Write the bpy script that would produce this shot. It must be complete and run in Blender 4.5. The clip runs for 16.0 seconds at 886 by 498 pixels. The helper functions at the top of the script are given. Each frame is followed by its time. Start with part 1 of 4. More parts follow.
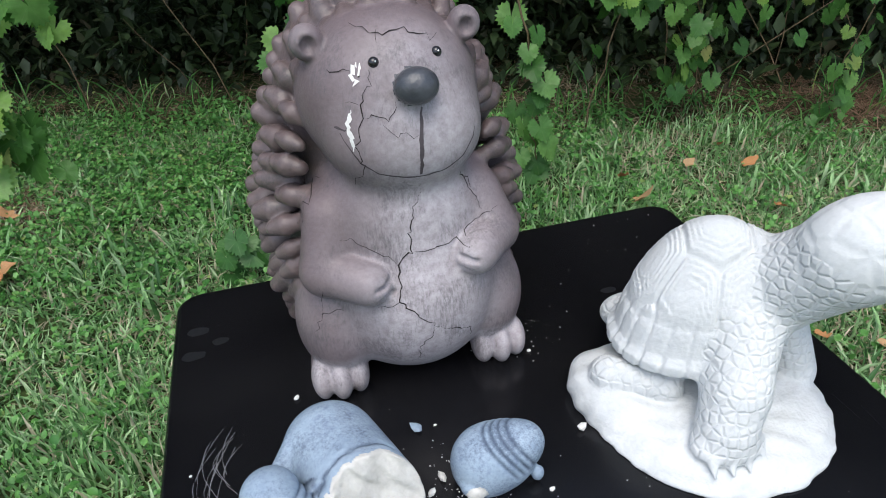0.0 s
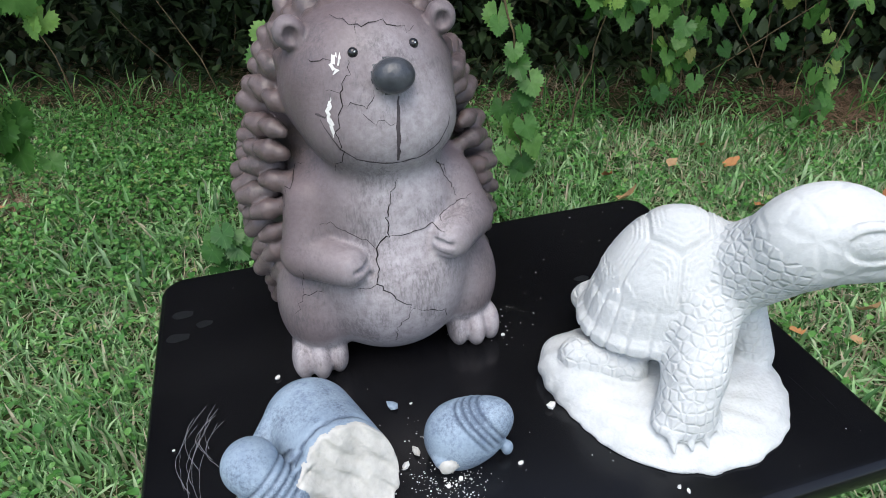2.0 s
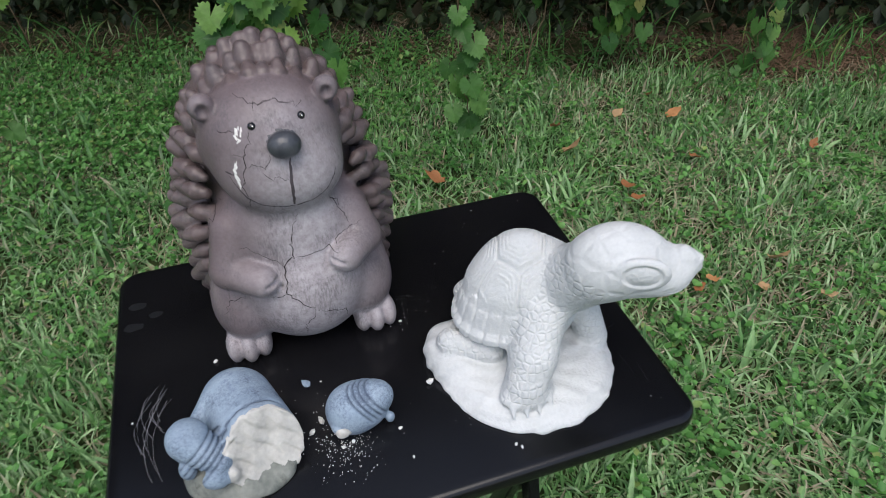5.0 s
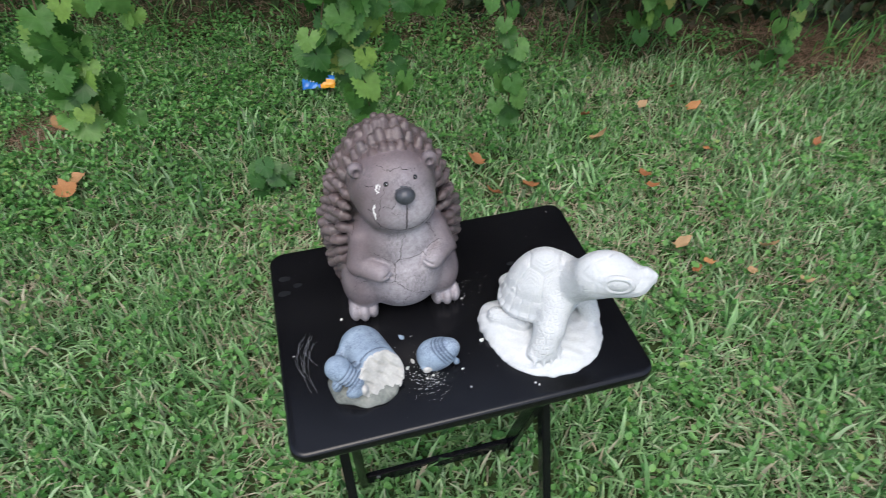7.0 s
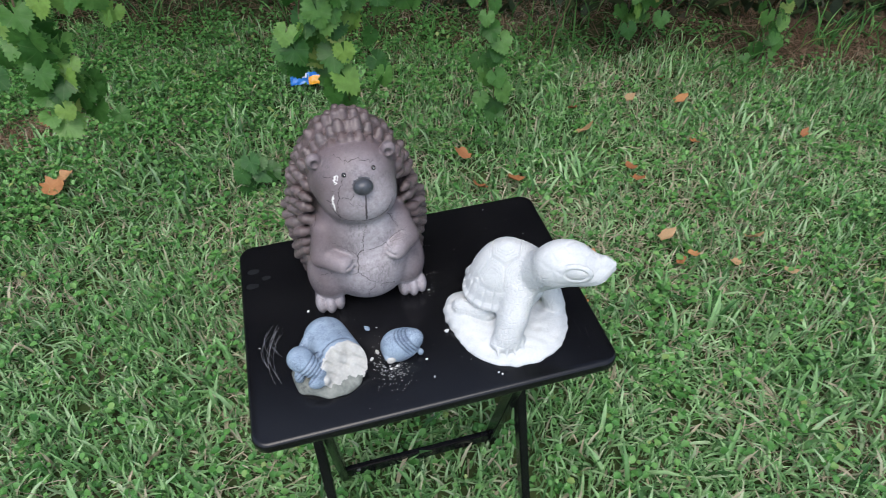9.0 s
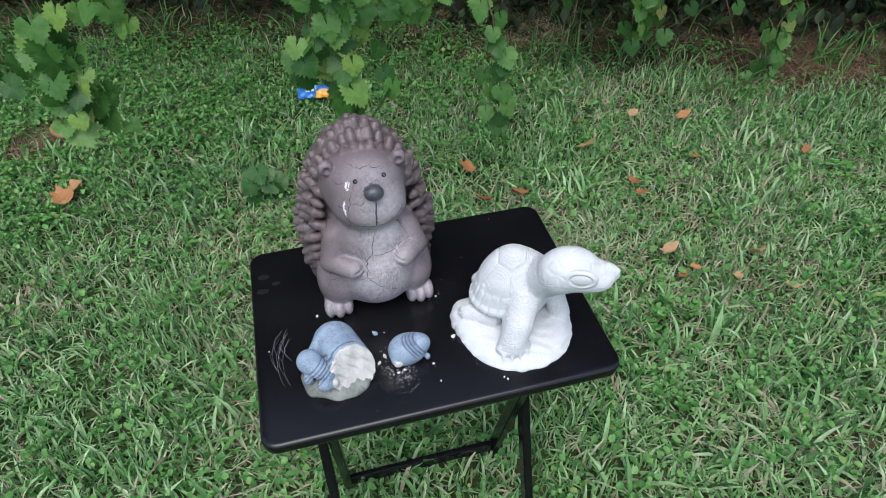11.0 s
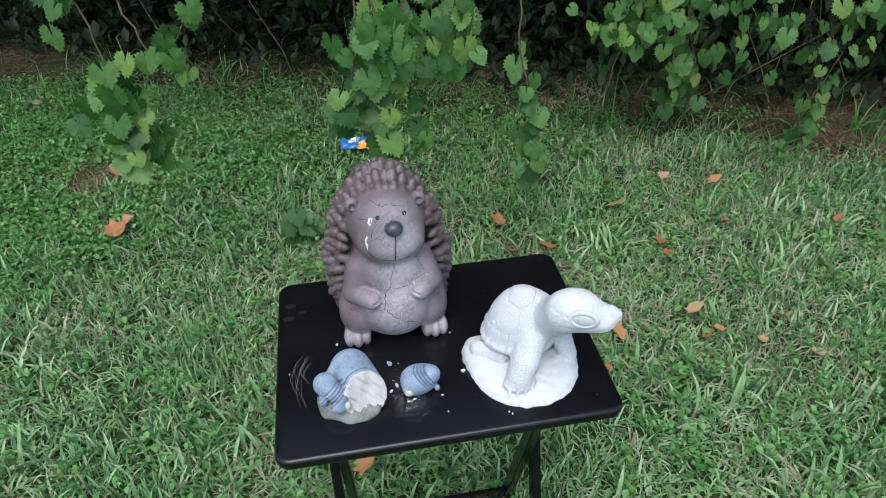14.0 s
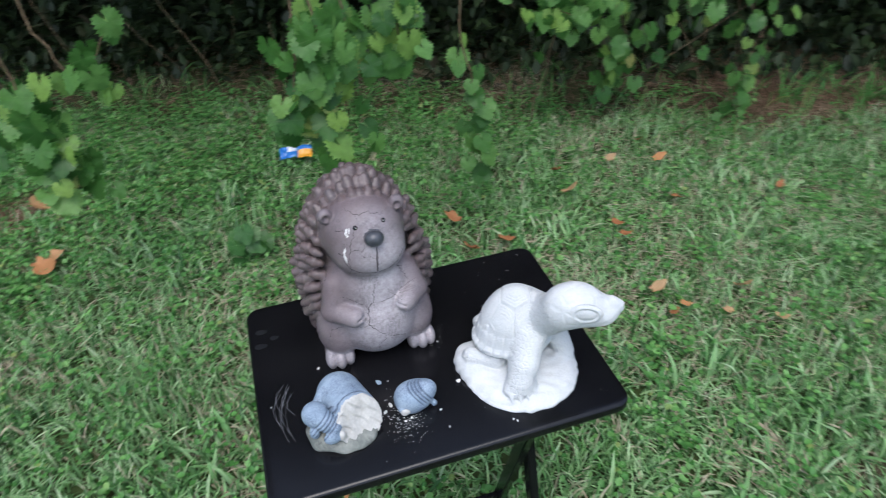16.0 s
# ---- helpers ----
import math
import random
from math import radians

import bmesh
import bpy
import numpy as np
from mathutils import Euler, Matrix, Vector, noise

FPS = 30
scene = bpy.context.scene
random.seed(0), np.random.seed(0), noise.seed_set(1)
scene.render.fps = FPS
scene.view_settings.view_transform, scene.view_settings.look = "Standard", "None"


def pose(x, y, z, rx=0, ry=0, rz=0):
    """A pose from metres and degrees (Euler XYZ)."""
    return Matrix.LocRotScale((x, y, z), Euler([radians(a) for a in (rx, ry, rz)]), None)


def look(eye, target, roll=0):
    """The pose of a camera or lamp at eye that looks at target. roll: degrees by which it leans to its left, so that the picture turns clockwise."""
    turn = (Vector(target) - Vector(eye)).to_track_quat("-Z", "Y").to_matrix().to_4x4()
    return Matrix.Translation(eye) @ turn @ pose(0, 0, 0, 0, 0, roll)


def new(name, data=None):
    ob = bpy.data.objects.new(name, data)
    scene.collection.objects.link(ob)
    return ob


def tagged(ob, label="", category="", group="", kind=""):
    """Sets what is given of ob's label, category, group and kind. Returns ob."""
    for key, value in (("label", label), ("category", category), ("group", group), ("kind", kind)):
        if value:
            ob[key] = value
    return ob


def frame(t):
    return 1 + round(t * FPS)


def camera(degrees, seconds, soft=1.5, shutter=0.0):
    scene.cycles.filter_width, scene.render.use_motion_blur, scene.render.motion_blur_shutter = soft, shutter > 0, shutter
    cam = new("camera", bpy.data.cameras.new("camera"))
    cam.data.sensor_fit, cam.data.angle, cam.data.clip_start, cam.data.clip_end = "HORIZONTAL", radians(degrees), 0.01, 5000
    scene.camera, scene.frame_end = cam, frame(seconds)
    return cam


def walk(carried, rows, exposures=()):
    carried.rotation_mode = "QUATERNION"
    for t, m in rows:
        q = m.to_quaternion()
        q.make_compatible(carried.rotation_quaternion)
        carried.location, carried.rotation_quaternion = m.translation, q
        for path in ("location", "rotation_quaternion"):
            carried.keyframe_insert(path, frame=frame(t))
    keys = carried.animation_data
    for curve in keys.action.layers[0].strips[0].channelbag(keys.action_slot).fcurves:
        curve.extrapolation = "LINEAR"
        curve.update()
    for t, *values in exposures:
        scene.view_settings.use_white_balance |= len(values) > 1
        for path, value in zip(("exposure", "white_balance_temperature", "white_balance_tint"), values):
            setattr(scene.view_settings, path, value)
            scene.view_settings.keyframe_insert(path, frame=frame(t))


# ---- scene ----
cam = camera(68.4, 16.0, 0.9, 0.5)
PATH = [
    (0, (-0.124, -0.344, 1.008), (0.28, 1.267, -0.105), -3.2),
    (0.5, (-0.117, -0.347, 1.006), (0.295, 1.261, -0.11), -1.0),
    (1, (-0.115, -0.353, 1.003), (0.322, 1.241, -0.124), -0.8),
    (1.5, (-0.118, -0.357, 1.002), (0.323, 1.237, -0.124), -1.6),
    (2, (-0.122, -0.366, 1.01), (0.317, 1.234, -0.107), -1.9),
    (2.5, (-0.119, -0.387, 1.016), (0.336, 1.217, -0.089), -1.2),
    (3, (-0.101, -0.397, 1.01), (0.376, 1.194, -0.103), -1.8),
    (3.5, (-0.077, -0.402, 1.006), (0.447, 1.163, -0.124), -1.9),
    (3.7, (-0.074, -0.404, 1.005), (0.464, 1.154, -0.127), -1.6),
    (5.8, (-0.05, -0.524, 1.276), (0.315, 0.822, -0.158), 1.1),
    (6, (-0.042, -0.557, 1.313), (0.279, 0.779, -0.14), 2.1),
    (6.5, (-0.073, -0.598, 1.383), (0.101, 0.804, -0.033), -2.2),
    (7, (-0.155, -0.601, 1.387), (0.196, 0.775, -0.022), -0.8),
    (7.5, (-0.15, -0.618, 1.399), (0.276, 0.76, 0.014), 2.3),
    (8, (-0.104, -0.617, 1.381), (0.181, 0.784, -0.018), -0.1),
    (8.5, (-0.11, -0.62, 1.378), (0.166, 0.765, -0.038), -2.3),
    (9, (-0.106, -0.622, 1.382), (0.235, 0.75, -0.033), -1.5),
    (9.2, (-0.099, -0.624, 1.389), (0.258, 0.746, -0.023), -0.6),
    (11.5, (-0.121, -0.643, 1.384), (0.219, 0.782, 0.022), -1.2),
    (12, (-0.12, -0.642, 1.379), (0.205, 0.808, 0.04), 0.3),
    (12.5, (-0.112, -0.641, 1.386), (0.209, 0.821, 0.06), 0.3),
    (13, (-0.112, -0.67, 1.409), (0.167, 0.827, 0.113), 0.1),
    (13.5, (-0.108, -0.706, 1.401), (0.163, 0.826, 0.144), 0.1),
    (14, (-0.101, -0.708, 1.405), (0.156, 0.833, 0.157), -1.0),
    (14.5, (-0.095, -0.692, 1.404), (0.133, 0.834, 0.131), -0.9),
    (15, (-0.069, -0.656, 1.376), (0.133, 0.848, 0.073), -0.6),
    (15.5, (-0.086, -0.625, 1.36), (0.115, 0.901, 0.082), -3.1),
    (16, (-0.147, -0.644, 1.374), (0.288, 0.852, 0.12), -2.5),
]
walk(cam, [(t, look(eye, target, roll)) for t, eye, target, roll in PATH],
     [(0, 0.80, 6450, 8), (1.5, 0.80, 6450, 8), (2.5, 0.77, 6450, 8), (3.0, 0.70, 6500, 9), (3.5, 0.54, 6500, 10), (5.8, 0.44, 6600, 10), (6, 0.46, 6600, 10),
      (6.5, 0.64, 6600, 10), (7, 0.74, 6500, 10), (9, 0.74, 6350, 10), (12.5, 0.74, 6150, 10), (16, 0.74, 6100, 10)])

# ---- world, sun, exposure ----
world = bpy.data.worlds.new("world")
scene.world = world
world.use_nodes = True
wn = world.node_tree.nodes
sky = wn.new("ShaderNodeTexSky")
sky.sky_type = "NISHITA"
sky.sun_disc = False
sky.sun_elevation = radians(65)
sky.sun_rotation = radians(200)
sky.altitude, sky.air_density, sky.dust_density = 50, 1.0, 3.0
world.node_tree.links.new(sky.outputs["Color"], wn["Background"].inputs["Color"])
wn["Background"].inputs["Strength"].default_value = 0.15

sun_data = bpy.data.lights.new("sun", "SUN")
sun_data.energy = 1.1
sun_data.angle = radians(50)
sun_data.color = (1.0, 0.99, 0.96)
sun = new("sun", sun_data)
sun.matrix_world = look((-0.7, -1.75, 4.6), (0, 0, 0.6))

# ---- materials ----


def mat(name, c1, c2, scale=30.0, rough=0.7, bump=0.3, fine=300.0, spec=0.4, metal=0.0, c3=None, spots=8.0):
    """A painted or mineral surface: two tones over a broad and a fine grain, blotches of a third, fine relief."""
    m = bpy.data.materials.new(name)
    m.use_nodes = True
    n, l = m.node_tree.nodes, m.node_tree.links
    b = n["Principled BSDF"]
    tc = n.new("ShaderNodeTexCoord")
    broad = n.new("ShaderNodeTexNoise")
    broad.inputs["Scale"].default_value, broad.inputs["Detail"].default_value = scale, 5
    grain = n.new("ShaderNodeTexNoise")
    grain.inputs["Scale"].default_value, grain.inputs["Detail"].default_value = fine, 3
    for t in (broad, grain):
        l.new(tc.outputs["Object"], t.inputs["Vector"])
    add = n.new("ShaderNodeMath")
    add.operation = "MULTIPLY_ADD"
    l.new(grain.outputs["Fac"], add.inputs[0])
    add.inputs[1].default_value = 0.5
    l.new(broad.outputs["Fac"], add.inputs[2])
    ramp = n.new("ShaderNodeValToRGB")
    ramp.color_ramp.elements[0].position, ramp.color_ramp.elements[1].position = 0.5, 1.0
    ramp.color_ramp.elements[0].color, ramp.color_ramp.elements[1].color = (*c1, 1), (*c2, 1)
    l.new(add.outputs[0], ramp.inputs["Fac"])
    out = ramp.outputs["Color"]
    if c3:
        sp = n.new("ShaderNodeTexNoise")
        sp.inputs["Scale"].default_value, sp.inputs["Detail"].default_value = spots, 8
        sp.inputs["Roughness"].default_value = 0.7
        l.new(tc.outputs["Object"], sp.inputs["Vector"])
        r2 = n.new("ShaderNodeValToRGB")
        r2.color_ramp.elements[0].position, r2.color_ramp.elements[1].position = 0.55, 0.7
        l.new(sp.outputs["Fac"], r2.inputs["Fac"])
        mix = n.new("ShaderNodeMix")
        mix.data_type = "RGBA"
        l.new(r2.outputs["Color"], mix.inputs["Factor"])
        l.new(out, mix.inputs[6])
        mix.inputs[7].default_value = (*c3, 1)
        out = mix.outputs[2]
    l.new(out, b.inputs["Base Color"])
    b.inputs["Roughness"].default_value = rough
    b.inputs["Specular IOR Level"].default_value = spec
    b.inputs["Metallic"].default_value = metal
    bp = n.new("ShaderNodeBump")
    bp.inputs["Strength"].default_value, bp.inputs["Distance"].default_value = bump, 0.002
    l.new(add.outputs[0], bp.inputs["Height"])
    l.new(bp.outputs["Normal"], b.inputs["Normal"])
    return m


def weathered(m, dark, amount=0.8, streak=True):
    """Worn paint: fine upright brush streaks and dark specks over the colour."""
    n, l = m.node_tree.nodes, m.node_tree.links
    b = n["Principled BSDF"]
    tc = n.new("ShaderNodeTexCoord")
    mp = n.new("ShaderNodeMapping")
    mp.inputs["Scale"].default_value = (1, 1, 0.22) if streak else (1, 1, 1)
    l.new(tc.outputs["Object"], mp.inputs["Vector"])
    st = n.new("ShaderNodeTexNoise")
    st.inputs["Scale"].default_value, st.inputs["Detail"].default_value, st.inputs["Roughness"].default_value = 520, 4, 0.8
    l.new(mp.outputs["Vector"], st.inputs["Vector"])
    big = n.new("ShaderNodeTexNoise")
    big.inputs["Scale"].default_value, big.inputs["Detail"].default_value = 34, 6
    l.new(tc.outputs["Object"], big.inputs["Vector"])
    mul = n.new("ShaderNodeMath")
    mul.operation = "MULTIPLY"
    l.new(st.outputs["Fac"], mul.inputs[0])
    l.new(big.outputs["Fac"], mul.inputs[1])
    rp = n.new("ShaderNodeMapRange")
    rp.inputs["From Min"].default_value, rp.inputs["From Max"].default_value = 0.25, 0.38
    rp.inputs["To Max"].default_value = amount
    l.new(mul.outputs[0], rp.inputs["Value"])
    mix = n.new("ShaderNodeMix")
    mix.data_type = "RGBA"
    l.new(rp.outputs["Result"], mix.inputs["Factor"])
    l.new(b.inputs["Base Color"].links[0].from_socket, mix.inputs[6])
    mix.inputs[7].default_value = (*dark, 1)
    l.new(mix.outputs[2], b.inputs["Base Color"])
    bp = n.new("ShaderNodeBump")
    bp.inputs["Strength"].default_value, bp.inputs["Distance"].default_value = 0.25, 0.0008
    l.new(st.outputs["Fac"], bp.inputs["Height"])
    l.new(b.inputs["Normal"].links[0].from_socket, bp.inputs["Normal"])
    l.new(bp.outputs["Normal"], b.inputs["Normal"])
    return m


def toned(m, c_tone):
    """Lets the mesh's own 'tone' value carry a second paint colour over the first."""
    n, l = m.node_tree.nodes, m.node_tree.links
    b = n["Principled BSDF"]
    src = b.inputs["Base Color"].links[0].from_socket
    at = n.new("ShaderNodeAttribute")
    at.attribute_name = "tone"
    nz = n.new("ShaderNodeTexNoise")
    nz.inputs["Scale"].default_value, nz.inputs["Detail"].default_value = 160, 6
    nz.inputs["Roughness"].default_value = 0.75
    tc = n.new("ShaderNodeTexCoord")
    l.new(tc.outputs["Object"], nz.inputs["Vector"])
    mr = n.new("ShaderNodeMapRange")
    mr.inputs["From Min"].default_value, mr.inputs["From Max"].default_value = 0.3, 0.7
    mr.inputs["To Min"].default_value, mr.inputs["To Max"].default_value = 0.45, 1.15
    l.new(nz.outputs["Fac"], mr.inputs["Value"])
    mul = n.new("ShaderNodeMath")
    mul.operation = "MULTIPLY"
    mul.use_clamp = True
    l.new(at.outputs["Fac"], mul.inputs[0])
    l.new(mr.outputs["Result"], mul.inputs[1])
    mix = n.new("ShaderNodeMix")
    mix.data_type = "RGBA"
    l.new(mul.outputs[0], mix.inputs["Factor"])
    l.new(src, mix.inputs[6])
    mix.inputs[7].default_value = (*c_tone, 1)
    l.new(mix.outputs[2], b.inputs["Base Color"])
    return m


def scaly(m, size, strength):
    """Adds reptile scales to the relief of a plain material."""
    n, l = m.node_tree.nodes, m.node_tree.links
    b = n["Principled BSDF"]
    tc = n.new("ShaderNodeTexCoord")
    vo = n.new("ShaderNodeTexVoronoi")
    vo.feature = "DISTANCE_TO_EDGE"
    vo.inputs["Scale"].default_value = 1 / size
    vo.inputs["Randomness"].default_value = 0.5
    l.new(tc.outputs["Object"], vo.inputs["Vector"])
    rp = n.new("ShaderNodeMapRange")
    rp.interpolation_type = "SMOOTHSTEP"
    rp.inputs["From Min"].default_value, rp.inputs["From Max"].default_value = 0.0, 0.22
    l.new(vo.outputs["Distance"], rp.inputs["Value"])
    bp = n.new("ShaderNodeBump")
    bp.inputs["Strength"].default_value, bp.inputs["Distance"].default_value = strength, 0.0012
    l.new(rp.outputs["Result"], bp.inputs["Height"])
    l.new(b.inputs["Normal"].links[0].from_socket, bp.inputs["Normal"])
    l.new(bp.outputs["Normal"], b.inputs["Normal"])
    return m


def leafy(name, stops, rough=0.5, trans=0.25, islands=True, spec=0.4, veins=False):
    """Leaves and blades: a colour for each, chosen by chance, with mottling and some light let through."""
    m = bpy.data.materials.new(name)
    m.use_nodes = True
    n, l = m.node_tree.nodes, m.node_tree.links
    b = n["Principled BSDF"]
    src = n.new("ShaderNodeNewGeometry").outputs["Random Per Island"] if islands else n.new("ShaderNodeObjectInfo").outputs["Random"]
    ramp = n.new("ShaderNodeValToRGB")
    ramp.color_ramp.interpolation = "LINEAR"
    e = ramp.color_ramp.elements
    e[0].position, e[0].color = stops[0][0], (*stops[0][1], 1)
    e[1].position, e[1].color = stops[-1][0], (*stops[-1][1], 1)
    for p, c in stops[1:-1]:
        x = e.new(p)
        x.color = (*c, 1)
    l.new(src, ramp.inputs["Fac"])
    tc = n.new("ShaderNodeTexCoord")
    nz = n.new("ShaderNodeTexNoise")
    nz.inputs["Scale"].default_value, nz.inputs["Detail"].default_value = 45, 5
    l.new(tc.outputs["Object"], nz.inputs["Vector"])
    mr = n.new("ShaderNodeMapRange")
    mr.inputs["To Min"].default_value, mr.inputs["To Max"].default_value = 0.6, 1.4
    l.new(nz.outputs["Fac"], mr.inputs["Value"])
    hs = n.new("ShaderNodeHueSaturation")
    l.new(mr.outputs["Result"], hs.inputs["Value"])
    l.new(ramp.outputs["Color"], hs.inputs["Color"])
    l.new(hs.outputs["Color"], b.inputs["Base Color"])
    b.inputs["Roughness"].default_value = rough
    b.inputs["Specular IOR Level"].default_value = spec
    if veins:
        sep = n.new("ShaderNodeSeparateXYZ")
        l.new(tc.outputs["Object"], sep.inputs[0])
        up = n.new("ShaderNodeMath")
        up.operation = "ADD"
        up.inputs[1].default_value = -0.22
        l.new(sep.outputs["Y"], up.inputs[0])
        an = n.new("ShaderNodeMath")
        an.operation = "ARCTAN2"
        l.new(sep.outputs["X"], an.inputs[0])
        l.new(up.outputs[0], an.inputs[1])
        k = n.new("ShaderNodeMath")
        k.operation = "MULTIPLY"
        k.inputs[1].default_value = 6.0
        l.new(an.outputs[0], k.inputs[0])
        co = n.new("ShaderNodeMath")
        co.operation = "COSINE"
        l.new(k.outputs[0], co.inputs[0])
        vr = n.new("ShaderNodeMapRange")
        vr.inputs["From Min"].default_value, vr.inputs["From Max"].default_value = 0.96, 1.0
        vr.inputs["To Max"].default_value = 0.22
        l.new(co.outputs[0], vr.inputs["Value"])
        vm = n.new("ShaderNodeMix")
        vm.data_type = "RGBA"
        l.new(vr.outputs["Result"], vm.inputs["Factor"])
        l.new(hs.outputs["Color"], vm.inputs[6])
        vm.inputs[7].default_value = (0.26, 0.36, 0.16, 1)
        l.new(vm.outputs[2], b.inputs["Base Color"])
        nz.inputs["Scale"].default_value = 4
    tr = n.new("ShaderNodeBsdfTranslucent")
    l.new(hs.outputs["Color"], tr.inputs["Color"])
    mx = n.new("ShaderNodeMixShader")
    mx.inputs["Fac"].default_value = trans
    l.new(b.outputs[0], mx.inputs[1])
    l.new(tr.outputs[0], mx.inputs[2])
    l.new(mx.outputs[0], n["Material Output"].inputs["Surface"])
    return m


M_BLACK = mat("black_lacquer", (0.004, 0.004, 0.005), (0.008, 0.008, 0.009), 14, 0.20, 0.03, 220, 0.38)
M_BROWN = weathered(toned(mat("brown_painted_plaster", (0.110, 0.083, 0.086), (0.176, 0.139, 0.145), 28, 0.46, 0.22, 420, 0.35, c3=(0.15, 0.125, 0.132), spots=22), (0.45, 0.418, 0.436)), (0.085, 0.078, 0.083), 0.6)
M_QUILL = weathered(toned(mat("dark_brown_paint", (0.085, 0.062, 0.060), (0.145, 0.108, 0.105), 40, 0.38, 0.3, 380, 0.45, c3=(0.085, 0.07, 0.072), spots=40), (0.23, 0.19, 0.19)), (0.05, 0.048, 0.048), 0.7, False)
M_NOSE = mat("slate_nose_paint", (0.035, 0.038, 0.045), (0.075, 0.08, 0.09), 90, 0.33, 0.5, 300, 0.5)
M_EYE = mat("black_eye_gloss", (0.01, 0.01, 0.012), (0.02, 0.02, 0.022), 60, 0.15, 0.02, 300, 0.6)
M_CRACK = mat("open_crack", (0.012, 0.01, 0.01), (0.03, 0.026, 0.025), 90, 0.9, 0.1, 300, 0.1)
M_CHIP_GLINT = mat("white_plaster_and_eye_glint", (0.62, 0.61, 0.58), (0.78, 0.77, 0.74), 60, 0.85, 0.5, 500, 0.2)
M_WASH = mat("dark_wash_line", (0.06, 0.05, 0.055), (0.10, 0.085, 0.09), 90, 0.7, 0.2, 300, 0.2)
M_WHITE = mat("white_cast_plaster", (0.51, 0.53, 0.53), (0.635, 0.652, 0.652), 22, 0.9, 0.8, 330, 0.2)
M_SCALE = scaly(mat("white_scaly_plaster", (0.51, 0.53, 0.53), (0.635, 0.652, 0.652), 22, 0.9, 0.25, 420, 0.2), 0.0066, 0.55)
M_HEADSC = scaly(mat("white_plated_plaster", (0.51, 0.53, 0.53), (0.635, 0.652, 0.652), 22, 0.9, 0.25, 420, 0.2), 0.017, 0.5)
M_BLUE = toned(weathered(mat("blue_grey_paint", (0.21, 0.28, 0.365), (0.33, 0.415, 0.505), 50, 0.6, 0.3, 420, 0.3, c3=(0.16, 0.21, 0.30), spots=90), (0.075, 0.10, 0.15), 0.65, False), (0.05, 0.07, 0.11))
M_BLUEDK = mat("dark_blue_groove", (0.05, 0.07, 0.11), (0.09, 0.12, 0.18), 90, 0.7, 0.3, 420, 0.2)
M_BROKEN = mat("broken_plaster_face", (0.42, 0.41, 0.38), (0.62, 0.61, 0.57), 45, 0.95, 1.0, 260, 0.1, c3=(0.52, 0.51, 0.48), spots=60)
M_ROCK = mat("grey_green_stone_paint", (0.13, 0.145, 0.13), (0.27, 0.28, 0.25), 70, 0.75, 0.6, 300, 0.3, c3=(0.07, 0.075, 0.065), spots=45)
M_SCRATCH = mat("white_scratch", (0.11, 0.115, 0.125), (0.22, 0.225, 0.24), 300, 0.7, 0.1, 700, 0.3)
M_SMEAR = mat("grey_dust_smear", (0.006, 0.0065, 0.0075), (0.011, 0.012, 0.014), 200, 0.5, 0.1, 700, 0.3)
M_DUST = mat("white_crumbs", (0.6, 0.6, 0.58), (0.75, 0.75, 0.73), 200, 0.9, 0.3, 700, 0.2)
M_SOIL = mat("lawn_soil", (0.024, 0.038, 0.013), (0.06, 0.085, 0.03), 6, 0.95, 1.0, 90, 0.1, c3=(0.11, 0.085, 0.055), spots=1.5)
M_BARK = mat("vine_bark", (0.10, 0.07, 0.04), (0.19, 0.14, 0.085), 60, 0.85, 0.6, 200, 0.2)
M_GRASS = leafy("grass_blade", ((0.0, (0.035, 0.11, 0.030)), (0.30, (0.188, 0.385, 0.135)), (0.70, (0.335, 0.53, 0.25)), (0.89, (0.44, 0.59, 0.35)), (0.94, (0.50, 0.47, 0.33)), (1.0, (0.42, 0.36, 0.25))), 0.48, 0.35, True, 0.4)
M_WEED = leafy("weed_leaf", ((0.0, (0.055, 0.19, 0.04)), (0.6, (0.13, 0.33, 0.08)), (0.95, (0.21, 0.43, 0.13)), (1.0, (0.30, 0.38, 0.12))), 0.45, 0.35, True, 0.4)
# greens darker than foliage has; the wood's shade is put into the colour
M_WOOD = leafy("leaf_with_painted_shade", ((0.0, (0.012, 0.022, 0.008)), (0.6, (0.022, 0.042, 0.013)), (0.9, (0.04, 0.07, 0.02)), (1.0, (0.06, 0.05, 0.03))), 0.6, 0.15)
M_THATCH = leafy("dry_thatch", ((0.0, (0.22, 0.18, 0.12)), (0.6, (0.40, 0.34, 0.24)), (1.0, (0.55, 0.50, 0.38))), 0.7, 0.2)
M_STRAW = leafy("pine_straw", ((0.0, (0.10, 0.055, 0.032)), (0.5, (0.19, 0.115, 0.07)), (1.0, (0.34, 0.25, 0.17))), 0.8, 0.05)
M_VINE = leafy("grape_leaf", ((0.0, (0.036, 0.12, 0.022)), (0.4, (0.075, 0.20, 0.040)), (0.75, (0.14, 0.30, 0.075)), (0.95, (0.23, 0.39, 0.08)), (1.0, (0.40, 0.40, 0.13))), 0.42, 0.42, False, 0.35, True)
M_DARKLEAF = leafy("dark_weed_leaf", ((0.0, (0.03, 0.10, 0.02)), (1.0, (0.055, 0.16, 0.03))), 0.45, 0.2, False, 0.45, True)
M_DEAD = leafy("dry_leaf", ((0.0, (0.30, 0.12, 0.05)), (0.5, (0.45, 0.22, 0.09)), (1.0, (0.42, 0.28, 0.15))), 0.7, 0.15, False, 0.3)
M_BAGBLUE = mat("blue_wrapper_film", (0.02, 0.12, 0.42), (0.04, 0.2, 0.55), 60, 0.25, 0.4, 200, 0.6)
